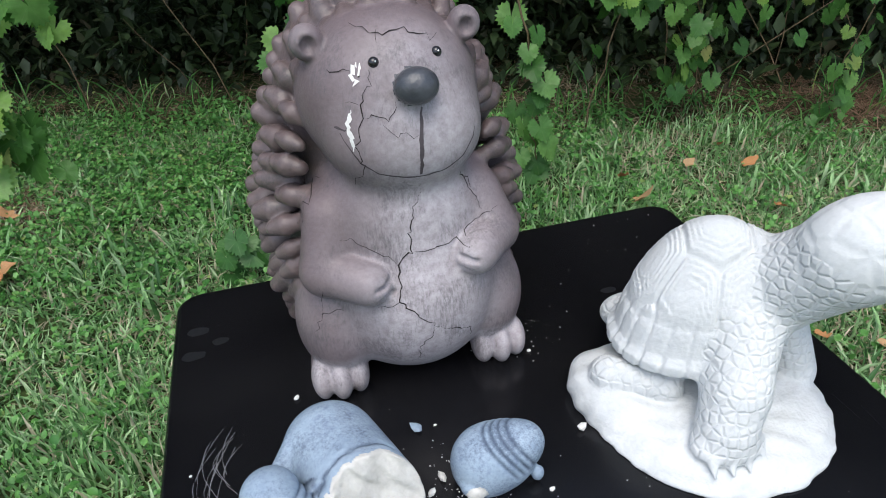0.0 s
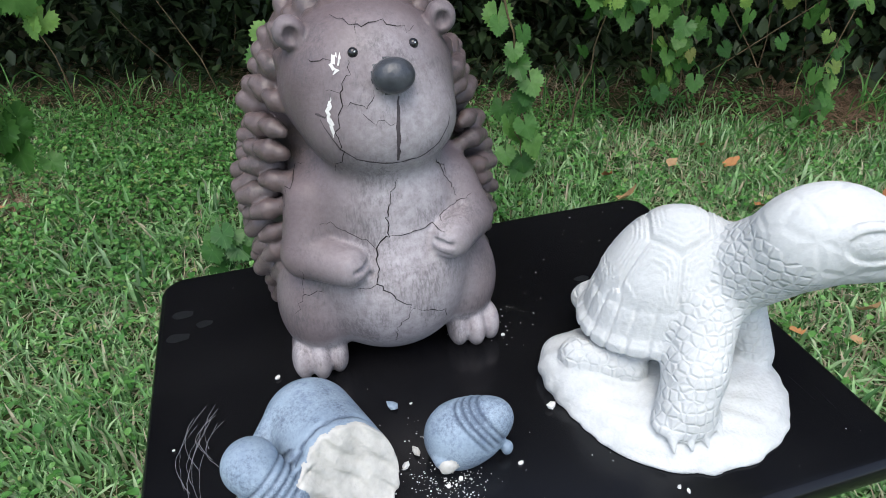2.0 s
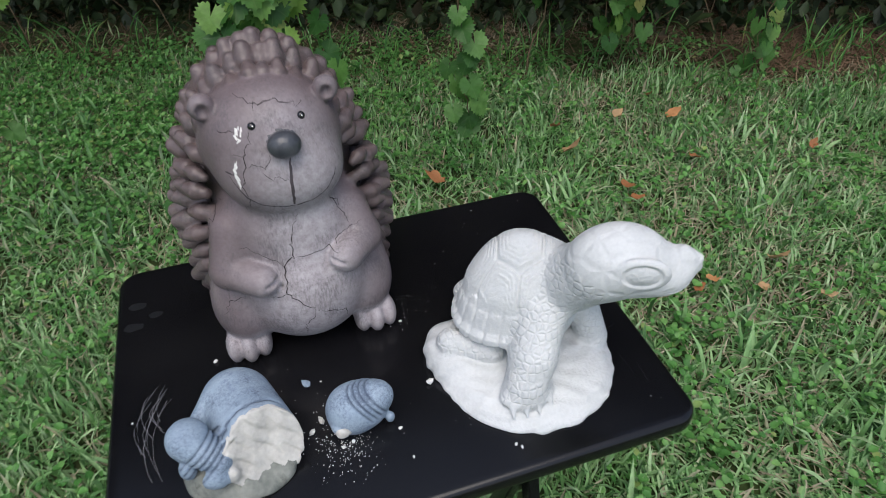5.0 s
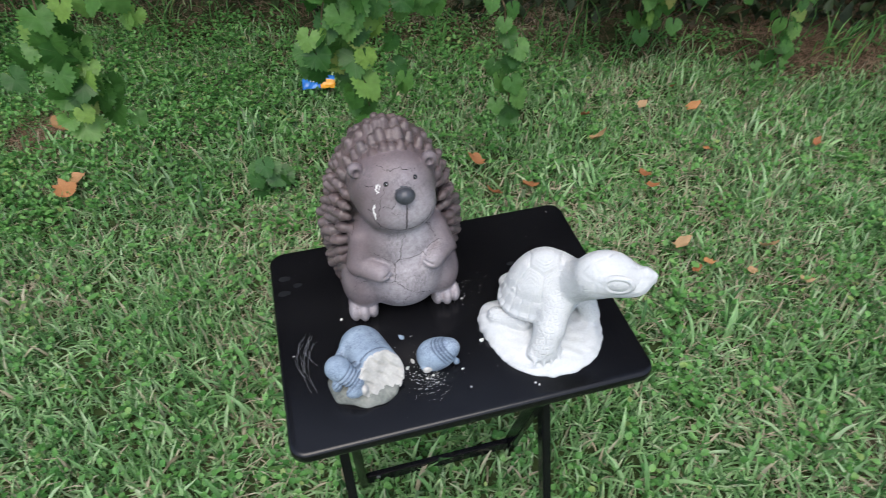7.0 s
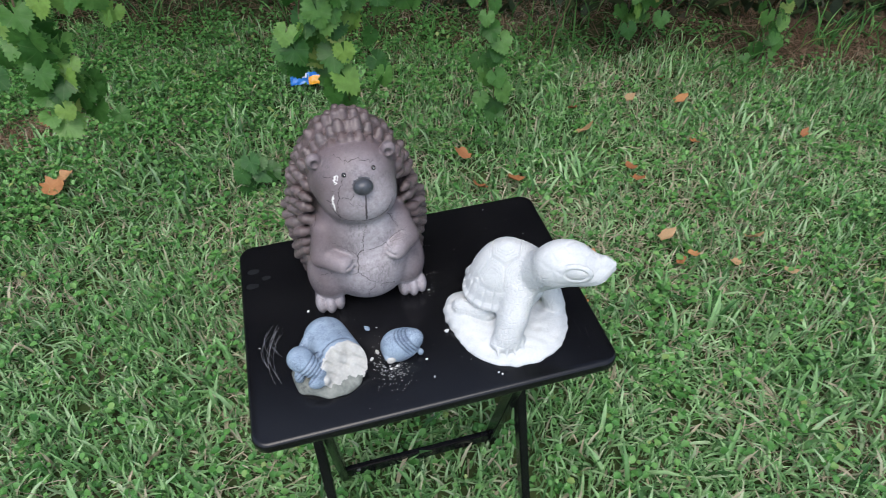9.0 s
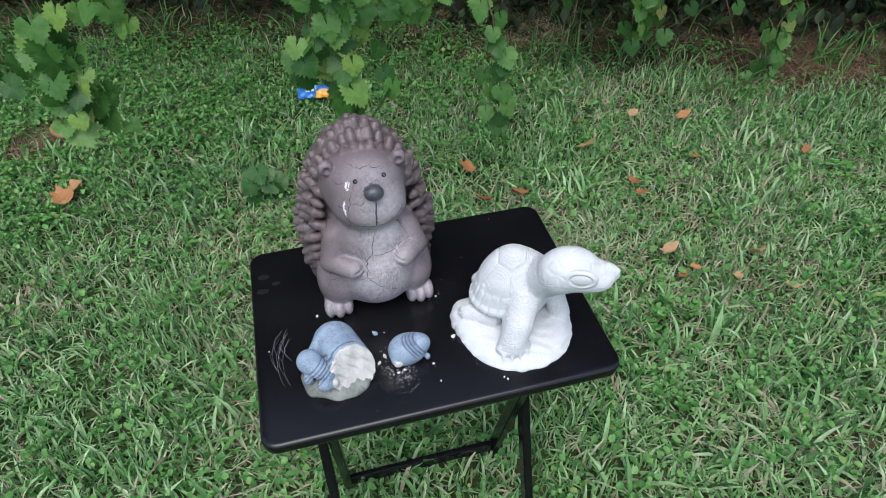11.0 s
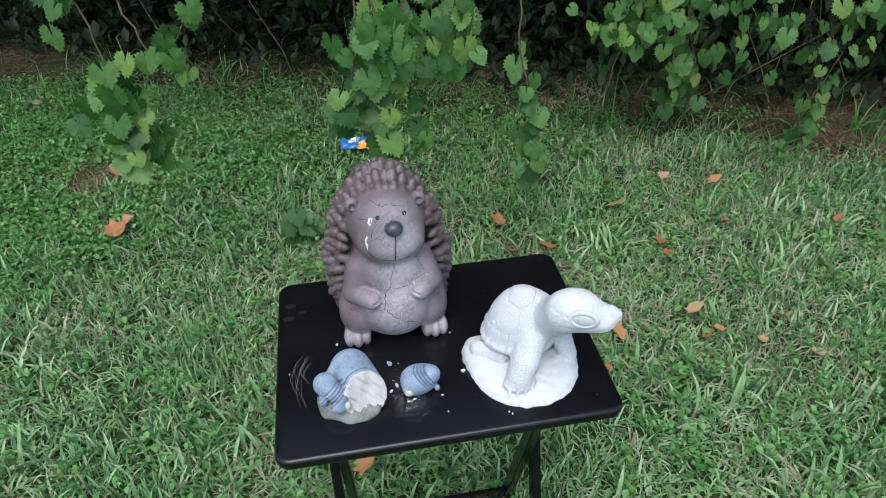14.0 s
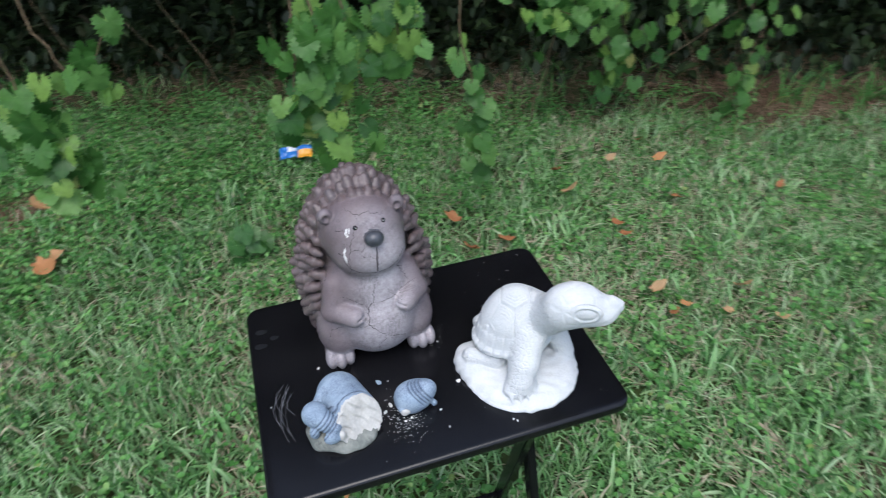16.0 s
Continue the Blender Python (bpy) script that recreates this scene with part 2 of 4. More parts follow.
M_BAGORANGE = mat("orange_wrapper_film", (0.6, 0.26, 0.02), (0.75, 0.38, 0.05), 60, 0.25, 0.4, 200, 0.6)
M_BAGWHITE = mat("white_wrapper_film", (0.55, 0.6, 0.66), (0.75, 0.78, 0.8), 60, 0.25, 0.4, 200, 0.6)
M_STEEL = mat("dull_screw_steel", (0.3, 0.29, 0.27), (0.45, 0.44, 0.42), 90, 0.4, 0.2, 300, 0.5, 0.9)

# ---- mesh helpers ----


def smooth_all(me):
    me.polygons.foreach_set("use_smooth", np.ones(len(me.polygons), dtype=bool))
    return me


def mesh(name, verts, faces, mats, index=None, smooth=True):
    me = bpy.data.meshes.new(name)
    me.from_pydata([tuple(v) for v in verts], [], [tuple(int(i) for i in f) for f in faces])
    for m in mats if isinstance(mats, (list, tuple)) else [mats]:
        me.materials.append(m)
    if index is not None:
        me.polygons.foreach_set("material_index", np.asarray(index, dtype=np.int32))
    if smooth:
        smooth_all(me)
    me.update()
    return me


def part(name, me, parent, label="", m=None):
    ob = new(name, me)
    ob.parent = parent
    if m is not None:
        ob.matrix_basis = m
    return tagged(ob, label)


def many(name, base, bfaces, places, material, bend=None):
    """Thousands of alike small pieces in one mesh. base: (k,3) points; places: (n,3,4) matrices."""
    n, k = len(places), len(base)
    v = np.einsum("nij,kj->nki", places[:, :, :3], base) + places[:, None, :, 3]
    f = np.array(bfaces)
    allf = (f[None] + (np.arange(n) * k)[:, None, None]).reshape(-1, f.shape[1])
    me = bpy.data.meshes.new(name)
    me.vertices.add(n * k)
    me.vertices.foreach_set("co", v.astype(np.float32).ravel())
    me.loops.add(allf.size)
    me.loops.foreach_set("vertex_index", allf.astype(np.int32).ravel())
    me.polygons.add(len(allf))
    me.polygons.foreach_set("loop_start", (np.arange(len(allf)) * f.shape[1]).astype(np.int32))
    me.materials.append(material)
    smooth_all(me)
    me.update(calc_edges=True)
    me.validate()
    return me


def spin(n, rng, tilt, lo, hi, squash=1.0):
    """n turn-and-size matrices: any heading, leaning up to tilt radians."""
    a, t, s = rng.uniform(0, 2 * np.pi, n), rng.normal(0, tilt, n), rng.uniform(lo, hi, n)
    ca, sa, ct, st = np.cos(a), np.sin(a), np.cos(t), np.sin(t)
    z = np.zeros(n)
    rz = np.stack([np.stack([ca, -sa, z], 1), np.stack([sa, ca, z], 1), np.stack([z, z, z + 1], 1)], 1)
    rx = np.stack([np.stack([z + 1, z, z], 1), np.stack([z, ct, -st], 1), np.stack([z, st, ct], 1)], 1)
    return np.einsum("nij,njk->nik", rz, rx) * s[:, None, None]


class Clay:
    """A solid shaped in a grid of distances, then skinned with quads."""

    def __init__(self, lo, hi, h):
        self.lo, self.h = np.array(lo, float), h
        self.n = np.ceil((np.array(hi) - self.lo) / h).astype(int) + 1
        self.v = np.full(self.n, 0.5, dtype=np.float32)
        self.c = np.zeros(self.n, dtype=np.int8)

    def box(self, lo, hi):
        a = np.clip(np.floor((np.array(lo) - self.lo) / self.h).astype(int), 0, self.n)
        b = np.clip(np.ceil((np.array(hi) - self.lo) / self.h).astype(int) + 1, 0, self.n)
        s = tuple(slice(i, j) for i, j in zip(a, b))
        g = np.meshgrid(*[self.lo[i] + self.h * np.arange(a[i], b[i]) for i in range(3)], indexing="ij")
        return s, np.stack(g, -1)

    def join(self, s, d, k, ident):
        old = self.v[s]
        if ident is not None:
            self.c[s] = np.where(d < old, ident, self.c[s])
        hh = np.clip(k - np.abs(old - d), 0, None)
        self.v[s] = np.minimum(old, d) - hh * hh / (4 * k)

    def egg(self, c, r, k=0.004, ident=0, turn=None, shape=None, cut=False):
        c, r = np.array(c, float), np.array(r, float)
        e = max(r) + k + 3 * self.h
        s, p = self.box(c - e, c + e)
        q = p - c
        if turn is not None:
            q = q @ np.array(turn)
        k0 = np.linalg.norm(q / r, axis=-1)
        d = k0 * (k0 - 1) / np.maximum(np.linalg.norm(q / r**2, axis=-1), 1e-6)
        if shape:
            d = d + shape(q, p)
        if cut:
            self.v[s] = np.maximum(self.v[s], -d)
            if ident is not None:
                self.c[s] = np.where((d < self.h * 1.5), ident, self.c[s])
        else:
            self.join(s, d, k, ident)

    def limb(self, a, b, ra, rb, k=0.004, ident=0, cut=False):
        a, b = np.array(a, float), np.array(b, float)
        e = max(ra, rb) + k + 3 * self.h
        s, p = self.box(np.minimum(a, b) - e, np.maximum(a, b) + e)
        ab = b - a
        t = np.clip(((p - a) @ ab) / (ab @ ab), 0, 1)
        d = np.linalg.norm(p - a - t[..., None] * ab, axis=-1) - (ra + (rb - ra) * t)
        if cut:
            self.v[s] = np.maximum(self.v[s], -d)
            if ident is not None:
                self.c[s] = np.where(d < self.h * 0.7, ident, self.c[s])
        else:
            self.join(s, d, k, ident)

    def skin(self):
        v, n = self.v, self.n
        ins = v < 0
        nc = n - 1
        acc, cnt = np.zeros((*nc, 3), np.float32), np.zeros(nc, np.int16)
        cell = lambda a, d: a[d[0]:d[0] + nc[0], d[1]:d[1] + nc[1], d[2]:d[2] + nc[2]]
        for ax in range(3):
            for i in (0, 1):
                for j in (0, 1):
                    d0 = [0, 0, 0]
                    d0[(ax + 1) % 3], d0[(ax + 2) % 3] = i, j
                    d1 = list(d0)
                    d1[ax] = 1
                    a, b = cell(v, d0), cell(v, d1)
                    x = (a < 0) != (b < 0)
                    t = np.where(x, a / np.where(x, a - b, 1), 0)
                    for m in range(3):
                        acc[..., m] += np.where(x, d0[m] + (t if m == ax else 0), 0)
                    cnt += x
        live = cnt > 0
        idx = np.full(nc, -1, np.int64)
        idx[live] = np.arange(live.sum())
        base = np.stack(np.nonzero(live), -1)
        verts = self.lo + self.h * (base + acc[live] / cnt[live][:, None])
        cols = self.c[:-1, :-1, :-1][live]
        faces = []
        for ax in range(3):
            b1, b2 = (ax + 1) % 3, (ax + 2) % 3
            sa = [slice(1, -1)] * 3
            sa[ax] = slice(0, -1)
            sb = list(sa)
            sb[ax] = slice(1, None)
            A, B = ins[tuple(sa)], ins[tuple(sb)]
            pos = np.stack(np.nonzero(A != B), -1)
            fl = A[A != B]
            off = np.ones(3, int)
            off[ax] = 0
            pos = pos + off
            e1, e2 = np.eye(3, dtype=int)[b1], np.eye(3, dtype=int)[b2]
            q = np.stack([idx[tuple((pos - e1 - e2).T)], idx[tuple((pos - e2).T)], idx[tuple(pos.T)], idx[tuple((pos - e1).T)]], -1)
            q[~fl] = q[~fl][:, ::-1]
            faces.append(q)
        faces = np.concatenate(faces)
        faces = faces[(faces >= 0).all(1)]
        return verts, faces, cols


def solid(name, verts, faces, cols, mats, tone=None, extra=None, ease=2):
    """Skin, softened a little, plus extra pieces (verts, faces, material) in the same mesh."""
    verts = np.array(verts)
    for _ in range(ease):
        acc, cnt = np.zeros_like(verts), np.zeros(len(verts))
        for i in range(4):
            np.add.at(acc, faces[:, i], verts[faces[:, (i + 1) % 4]])
            np.add.at(cnt, faces[:, i], 1)
        verts = verts * 0.5 + 0.5 * acc / np.maximum(cnt, 1)[:, None]
    allv, allf, ind = [tuple(v) for v in verts], [tuple(int(i) for i in f) for f in faces], list(cols[faces].max(1))
    for ev, ef, em in extra or []:
        o = len(allv)
        allv += [tuple(v) for v in ev]
        allf += [tuple(i + o for i in f) for f in ef]
        ind += [em] * len(ef)
    me = mesh(name, allv, allf, mats, ind)
    if tone is not None:
        at = me.attributes.new("tone", "FLOAT", "POINT")
        at.data.foreach_set("value", np.clip(tone(np.array(allv)), 0, 1).astype(np.float32))
    return me


def ribbon(tree, pts, width, rng, jitter=0.0006, lift=0.0004, way=Vector((0, 1, 0)), step=0.003, ends=0.25):
    """A thin band that lies on a surface along a bent line of (x, z) seen from the front."""
    line = []
    for (x0, z0), (x1, z1) in zip(pts[:-1], pts[1:]):
        n = max(2, int(math.hypot(x1 - x0, z1 - z0) / step))
        line += [(x0 + (x1 - x0) * i / n, z0 + (z1 - z0) * i / n) for i in range(n)]
    line.append(pts[-1])
    hits = []
    for x, z in line:
        o = Vector((x + rng.normal(0, jitter), -0.4, z + rng.normal(0, jitter)))
        p, nn, i, d = tree.ray_cast(o, way)
        if p is not None:
            hits.append((p, nn))
    v, f = [], []
    for i, (p, nn) in enumerate(hits):
        q = hits[min(i + 1, len(hits) - 1)][0] - hits[max(i - 1, 0)][0]
        side = nn.cross(q).normalized() if q.length > 1e-7 else Vector((1, 0, 0))
        u = i / max(1, len(hits) - 1)
        w = width * (ends + (1 - ends) * min(1, 4 * u, 4 * (1 - u))) * rng.uniform(0.6, 1.3) * 0.5
        v += [p + nn * lift + side * w, p + nn * lift - side * w]
        if i:
            f.append((2 * i - 2, 2 * i - 1, 2 * i + 1, 2 * i))
    return v, f


def box_bar(a, b, w, d, across=(1, 0, 0), bevel=0.002):
    """A straight bar from a to b, w wide along 'across', d deep, with eased edges."""
    a, b = Vector(a), Vector(b)
    z = (b - a).normalized()
    x = (Vector(across) - z * Vector(across).dot(z)).normalized()
    y = z.cross(x)
    bm = bmesh.new()
    bmesh.ops.create_cube(bm, size=1)
    m = Matrix((x * w, y * d, z * (b - a).length)).transposed().to_4x4()
    m.translation = (a + b) / 2
    bmesh.ops.transform(bm, matrix=m, verts=bm.verts)
    bmesh.ops.bevel(bm, geom=bm.edges[:], offset=bevel, segments=2, affect="EDGES")
    me = bpy.data.meshes.new("bar")
    bm.to_mesh(me)
    bm.free()
    return me


def tube(pts, r0, r1, sides=6):
    """A bent, tapering stem through points."""
    v, f = [], []
    n = len(pts)
    for i, p in enumerate(pts):
        p = Vector(p)
        d = (Vector(pts[min(i + 1, n - 1)]) - Vector(pts[max(i - 1, 0)])).normalized()
        x = d.orthogonal().normalized()
        y = d.cross(x)
        r = r0 + (r1 - r0) * i / (n - 1)
        for k in range(sides):
            a = 2 * math.pi * k / sides
            v.append(p + (x * math.cos(a) + y * math.sin(a)) * r)
            if i:
                f.append(((i - 1) * sides + k, (i - 1) * sides + (k + 1) % sides, i * sides + (k + 1) % sides, i * sides + k))
    f += [tuple(range(sides))[::-1], tuple(range((n - 1) * sides, n * sides))]
    return v, f


def edge_of_lawn(x):
    return 2.15 - 0.4 * x


TOP = 0.66
CX = -0.057

# ---- ground ----
rng = np.random.default_rng(7)
gx = np.concatenate([np.array([-300, -120, -50, -20, -10, -6]), np.arange(-4, 5.01, 0.08), np.array([6, 9, 15, 30, 60, 120, 300])])
gy = np.concatenate([np.array([-300, -120, -50, -20, -8, -4]), np.arange(-2, 5.51, 0.08), np.array([7, 10, 20, 40, 80, 150, 300])])
gv, gf = [], []
for yy in gy:
    for xx in gx:
        near = max(0.0, 1 - max(abs(xx) - 4, 0) / 6) * max(0.0, 1 - max(abs(yy) - 4, 0) / 6)
        gv.append((xx, yy, near * (0.012 * noise.noise((xx * 2.2, yy * 2.2, 0)) + 0.006 * noise.noise((xx * 9, yy * 9, 3))) - 0.008))
nx = len(gx)
for j in range(len(gy) - 1):
    for i in range(nx - 1):
        gf.append((j * nx + i, j * nx + i + 1, (j + 1) * nx + i + 1, (j + 1) * nx + i))
ground = tagged(new("ground", mesh("ground", gv, gf, M_SOIL)), "dark lawn soil under grass and pine straw", "ground", kind="structure")


def patchy(x, y, s, seed):
    return np.array([noise.noise((a * s, b * s, seed)) for a, b in zip(x, y)])


# grass: folded, arching blades
N = 235000
x, y = rng.uniform(-2.5, 3.4, N), rng.uniform(-0.35, 2.75, N)
p1, p2 = patchy(x, y, 3.0, 1.5), patchy(x, y, 9.0, 4.5)
bare = np.exp(-(((x + 1.03) / 0.14) ** 2 + ((y - 1.72) / 0.12) ** 2)) + 0.8 * np.exp(-(((x - 0.68) / 0.08) ** 2 + ((y - 1.33) / 0.09) ** 2)) + np.exp(-(((x - 2.3) / 0.4) ** 2 + ((y - 1.55) / 0.25) ** 2))
thin = np.clip((y - (edge_of_lawn(x) - 0.12 + 0.18 * p1)) / 0.2, 0, 1)
weedy = np.clip((y - 1.3 - 0.3 * x + 0.6 * p1) * 1.2, 0, 0.45)
keep = rng.uniform(0, 1, N) < (0.7 + 0.6 * p2) * (1 - 0.93 * np.clip(bare, 0, 1)) * (1 - 0.97 * thin) * (1 - weedy)
x, y, p1 = x[keep], y[keep], p1[keep]
n = len(x)
blade = np.array([(-0.0030, 0, 0), (0.0030, 0, 0), (-0.0039, 0.013, 0.026), (0, 0.0147, 0.0243), (0.0039, 0.013, 0.026),
                  (-0.0033, 0.034, 0.046), (0, 0.0362, 0.0440), (0.0033, 0.034, 0.046), (0, 0.066, 0.058)])
bf = [(0, 1, 3), (0, 3, 2), (1, 4, 3), (2, 3, 6), (2, 6, 5), (3, 4, 7), (3, 7, 6), (5, 6, 8), (6, 7, 8)]
m = np.zeros((n, 3, 4))
m[:, :, :3] = spin(n, rng, 0.75, 0.34, 0.92)
m[:, 2, :3] *= np.clip(0.85 + 0.5 * p1, 0.45, 1.3)[:, None]
m[:, 0, 3], m[:, 1, 3], m[:, 2, 3] = x, y, -0.006
tagged(new("grass", many("grass", blade, bf, m, M_GRASS)), "coarse green lawn grass with some dry blades", "grass", kind="stuff")

# the lawn goes on all round, in coarser tufts
N = 190000
x, y = rng.uniform(-7, 8, N), rng.uniform(-7, 4.6, N)
out = np.maximum(np.maximum(-2.45 - x, x - 3.35), -0.3 - y)
keep = (out > rng.uniform(-0.15, 0.1, N)) & (y < edge_of_lawn(np.clip(x, -4, 3)) - 0.2 + rng.normal(0, 0.1, N))
x, y = x[keep], y[keep]
n = len(x)
m = np.zeros((n, 3, 4))
m[:, :, :3] = spin(n, rng, 0.8, 0.5, 1.2)
m[:, 2, :3] *= 0.9
m[:, 0, 3], m[:, 1, 3], m[:, 2, 3] = x, y, -0.006
tagged(new("outer_grass", many("outer_grass", blade * np.array([1.3, 1, 1]), [(0, 1, 4), (0, 4, 2), (2, 4, 8)], m, M_GRASS)), "green lawn grass further off", "grass", kind="stuff")

# lusher clumps of wide blades
N = 26000
x, y = rng.uniform(-2.4, 3.2, N), rng.uniform(-0.3, 2.0, N)
p1 = patchy(x, y, 4.5, 31.5)
keep = (rng.uniform(0, 1, N) < 1.6 * p1 - 0.05) & (y < edge_of_lawn(x) - 0.1)
x, y = x[keep], y[keep]
n = len(x)
m = np.zeros((n, 3, 4))
m[:, :, :3] = spin(n, rng, 0.4, 0.8, 1.35)
m[:, 0, 3], m[:, 1, 3], m[:, 2, 3] = x, y, -0.006
tagged(new("grass_clumps", many("grass_clumps", blade * np.array([1.1, 0.9, 1.0]), bf, m, M_GRASS)), "taller clumps of wide green grass blades", "grass", kind="stuff")

# dry thatch between the blades
N = 75000
x, y = rng.uniform(-2.4, 3.2, N), rng.uniform(-0.3, 2.4, N)
p1 = patchy(x, y, 2.2, 21.5)
dry = np.exp(-(((x + 0.65) / 0.55) ** 2 + ((y - 0.15) / 0.4) ** 2)) + 0.7 * np.exp(-(((x - 0.75) / 0.5) ** 2 + ((y - 0.75) / 0.35) ** 2))
keep = rng.uniform(0, 1, N) < 0.19 + 0.35 * dry + 1.4 * p1
x, y = x[keep], y[keep]
n = len(x)
strand = np.array([(-0.0013, 0, 0), (0.0013, 0, 0.0004), (0.0018, 0.028, 0.008), (-0.0006, 0.028, 0.0085), (0.004, 0.06, 0.002)])
m = np.zeros((n, 3, 4))
m[:, :, :3] = spin(n, rng, 0.3, 0.5, 1.2)
m[:, 0, 3], m[:, 1, 3], m[:, 2, 3] = x, y, rng.uniform(0.0, 0.022, n)
tagged(new("dry_thatch", many("dry_thatch", strand, [(0, 1, 2), (0, 2, 3), (3, 2, 4)], m, M_THATCH)), "pale dry grass thatch between the blades", "thatch", kind="stuff")

# low broad-leaved weeds
N = 46000
x, y = rng.uniform(-2.5, 3.2, N), rng.uniform(-0.3, 2.8, N)
p1, p2 = patchy(x, y, 2.4, 11.5), patchy(x, y, 8.0, 14.5)
bare = np.exp(-(((x + 1.03) / 0.14) ** 2 + ((y - 1.72) / 0.12) ** 2)) + 0.8 * np.exp(-(((x - 0.68) / 0.08) ** 2 + ((y - 1.33) / 0.09) ** 2)) + np.exp(-(((x - 2.3) / 0.4) ** 2 + ((y - 1.55) / 0.25) ** 2))
thin = np.clip((y - (edge_of_lawn(x) + 0.05 + 0.2 * p1)) / 0.25, 0, 1)
shade = np.clip((y - edge_of_lawn(x) + 0.45) / 0.5, 0, 1)
love = (1 - 0.45 * shade) * np.clip(0.12 + 0.9 * (y - 1.15 - 0.35 * x) + 0.8 * p1, 0.20, 1)
keep = rng.uniform(0, 1, N) < love * (0.8 + 0.6 * p2) * (1 - 0.9 * np.clip(bare, 0, 1)) * (1 - 0.98 * thin)
x, y = x[keep], y[keep]
n = len(x)
leaf = np.array([(0, 0, 0.0), (-0.0085, 0.007, 0.004), (-0.0095, 0.017, 0.004), (0, 0.0255, -0.001), (0.0095, 0.017, 0.004), (0.0085, 0.007, 0.004), (0, 0.013, 0.0)])
lf = [(0, 6, 1), (1, 6, 2), (2, 6, 3), (3, 6, 4), (4, 6, 5), (5, 6, 0)]
places = []
for k in range(5):
    mm = np.zeros((n, 3, 4))
    mm[:, :, :3] = spin(n, rng, 0.55, 0.36, 0.88)
    mm[:, 0, 3], mm[:, 1, 3] = x + rng.normal(0, 0.014, n), y + rng.normal(0, 0.014, n)
    mm[:, 2, 3] = rng.uniform(0.008, 0.055, n)
    places.append(mm)
tagged(new("weeds", many("weeds", leaf, lf, np.concatenate(places), M_WEED)), "low broad-leaved green weeds in the lawn", "weeds", kind="stuff")

# pine straw on the bare ground under the trees
N = 26000
x = rng.uniform(-3.2, 4.2, N)
y = edge_of_lawn(x) + rng.gamma(2.0, 0.55, N) - 0.25
patch = rng.uniform(0, 1, N) < 0.03
x[patch], y[patch] = rng.normal(-1.03, 0.10, patch.sum()), rng.normal(1.72, 0.08, patch.sum())
dirt = rng.uniform(0, 1, N) < 0.2
x[dirt], y[dirt] = rng.normal(2.35, 0.45, dirt.sum()), rng.normal(1.6, 0.28, dirt.sum())
straw = np.array([(-0.0012, 0, 0), (0.0012, 0, 0.0004), (0.0016, 0.06, 0.006), (-0.0008, 0.06, 0.0062), (0.005, 0.12, 0)])
m = np.zeros((N, 3, 4))
m[:, :, :3] = spin(N, rng, 0.12, 0.5, 1.3)
m[:, 0, 3], m[:, 1, 3], m[:, 2, 3] = x, y, rng.uniform(0.0, 0.02, N)
tagged(new("pine_straw", many("pine_straw", straw, [(0, 1, 2), (0, 2, 3), (3, 2, 4)], m, M_STRAW)), "brown fallen pine straw under the trees", "pine straw", kind="stuff")


# long grass and fern tufts along the wood edge
N = 500
tx = rng.uniform(-1.6, 2.6, 170)
ty = edge_of_lawn(tx) + rng.normal(0.12, 0.16, 170)
pick = rng.integers(0, 170, N)
pick = np.where(tx[pick] < 0.9, rng.integers(0, 170, N), pick)
m = np.zeros((N, 3, 4))
m[:, :, :3] = spin(N, rng, 0.4, 0.8, 2.0)
m[:, 2, :3] *= 1.25
m[:, 0, 3], m[:, 1, 3], m[:, 2, 3] = tx[pick] + rng.normal(0, 0.035, N), ty[pick] + rng.normal(0, 0.03, N), -0.006
tagged(new("long_grass", many("long_grass", blade * np.array([0.5, 1, 1]), bf, m, M_WEED)), "longer grass tufts along the shaded wood edge", "grass", kind="stuff")


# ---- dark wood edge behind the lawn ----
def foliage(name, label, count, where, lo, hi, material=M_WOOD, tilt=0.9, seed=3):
    r = np.random.default_rng(seed)
    pts = where(r, count)
    n = len(pts)
    base = np.array([(0, 0, 0), (-0.022, 0.03, 0.006), (-0.014, 0.06, 0.002), (0, 0.085, -0.008), (0.014, 0.06, 0.002), (0.022, 0.03, 0.006), (0, 0.045, -0.003)])
    m = np.zeros((n, 3, 4))
    m[:, :, :3] = spin(n, r, tilt, lo, hi)
    m[:, :, 3] = pts
    return tagged(new(name, many(name, base, lf, m, material)), label, "foliage", kind="stuff")


def behind(x):
    return edge_of_lawn(np.clip(x, -4, 3))


def under(r, n):
    x = r.uniform(-5, 6, n)
    y = behind(x) + 0.30 + r.gamma(1.6, 0.5, n)
    z = r.uniform(0.0, 1.0, n) ** 1.4 * 2.4
    low = np.array([noise.noise((a * 1.6, 2.0, b * 1.6)) for a, b in zip(x, y)])
    ok = (z < 0.12 + 1.6 * np.clip(y - behind(x) - 0.42 + 0.6 * low, 0, 3))
    return np.stack([x, y, z], 1)[ok]


# leaf wall above view, added to darken the table's reflection and back lawn
def tall(r, n):
    x = r.uniform(-8, 9, n)
    y = behind(x) + 1.3 + r.gamma(2.0, 0.6, n)
    return np.stack([x, y, r.uniform(0.9, 6.0, n)], 1)


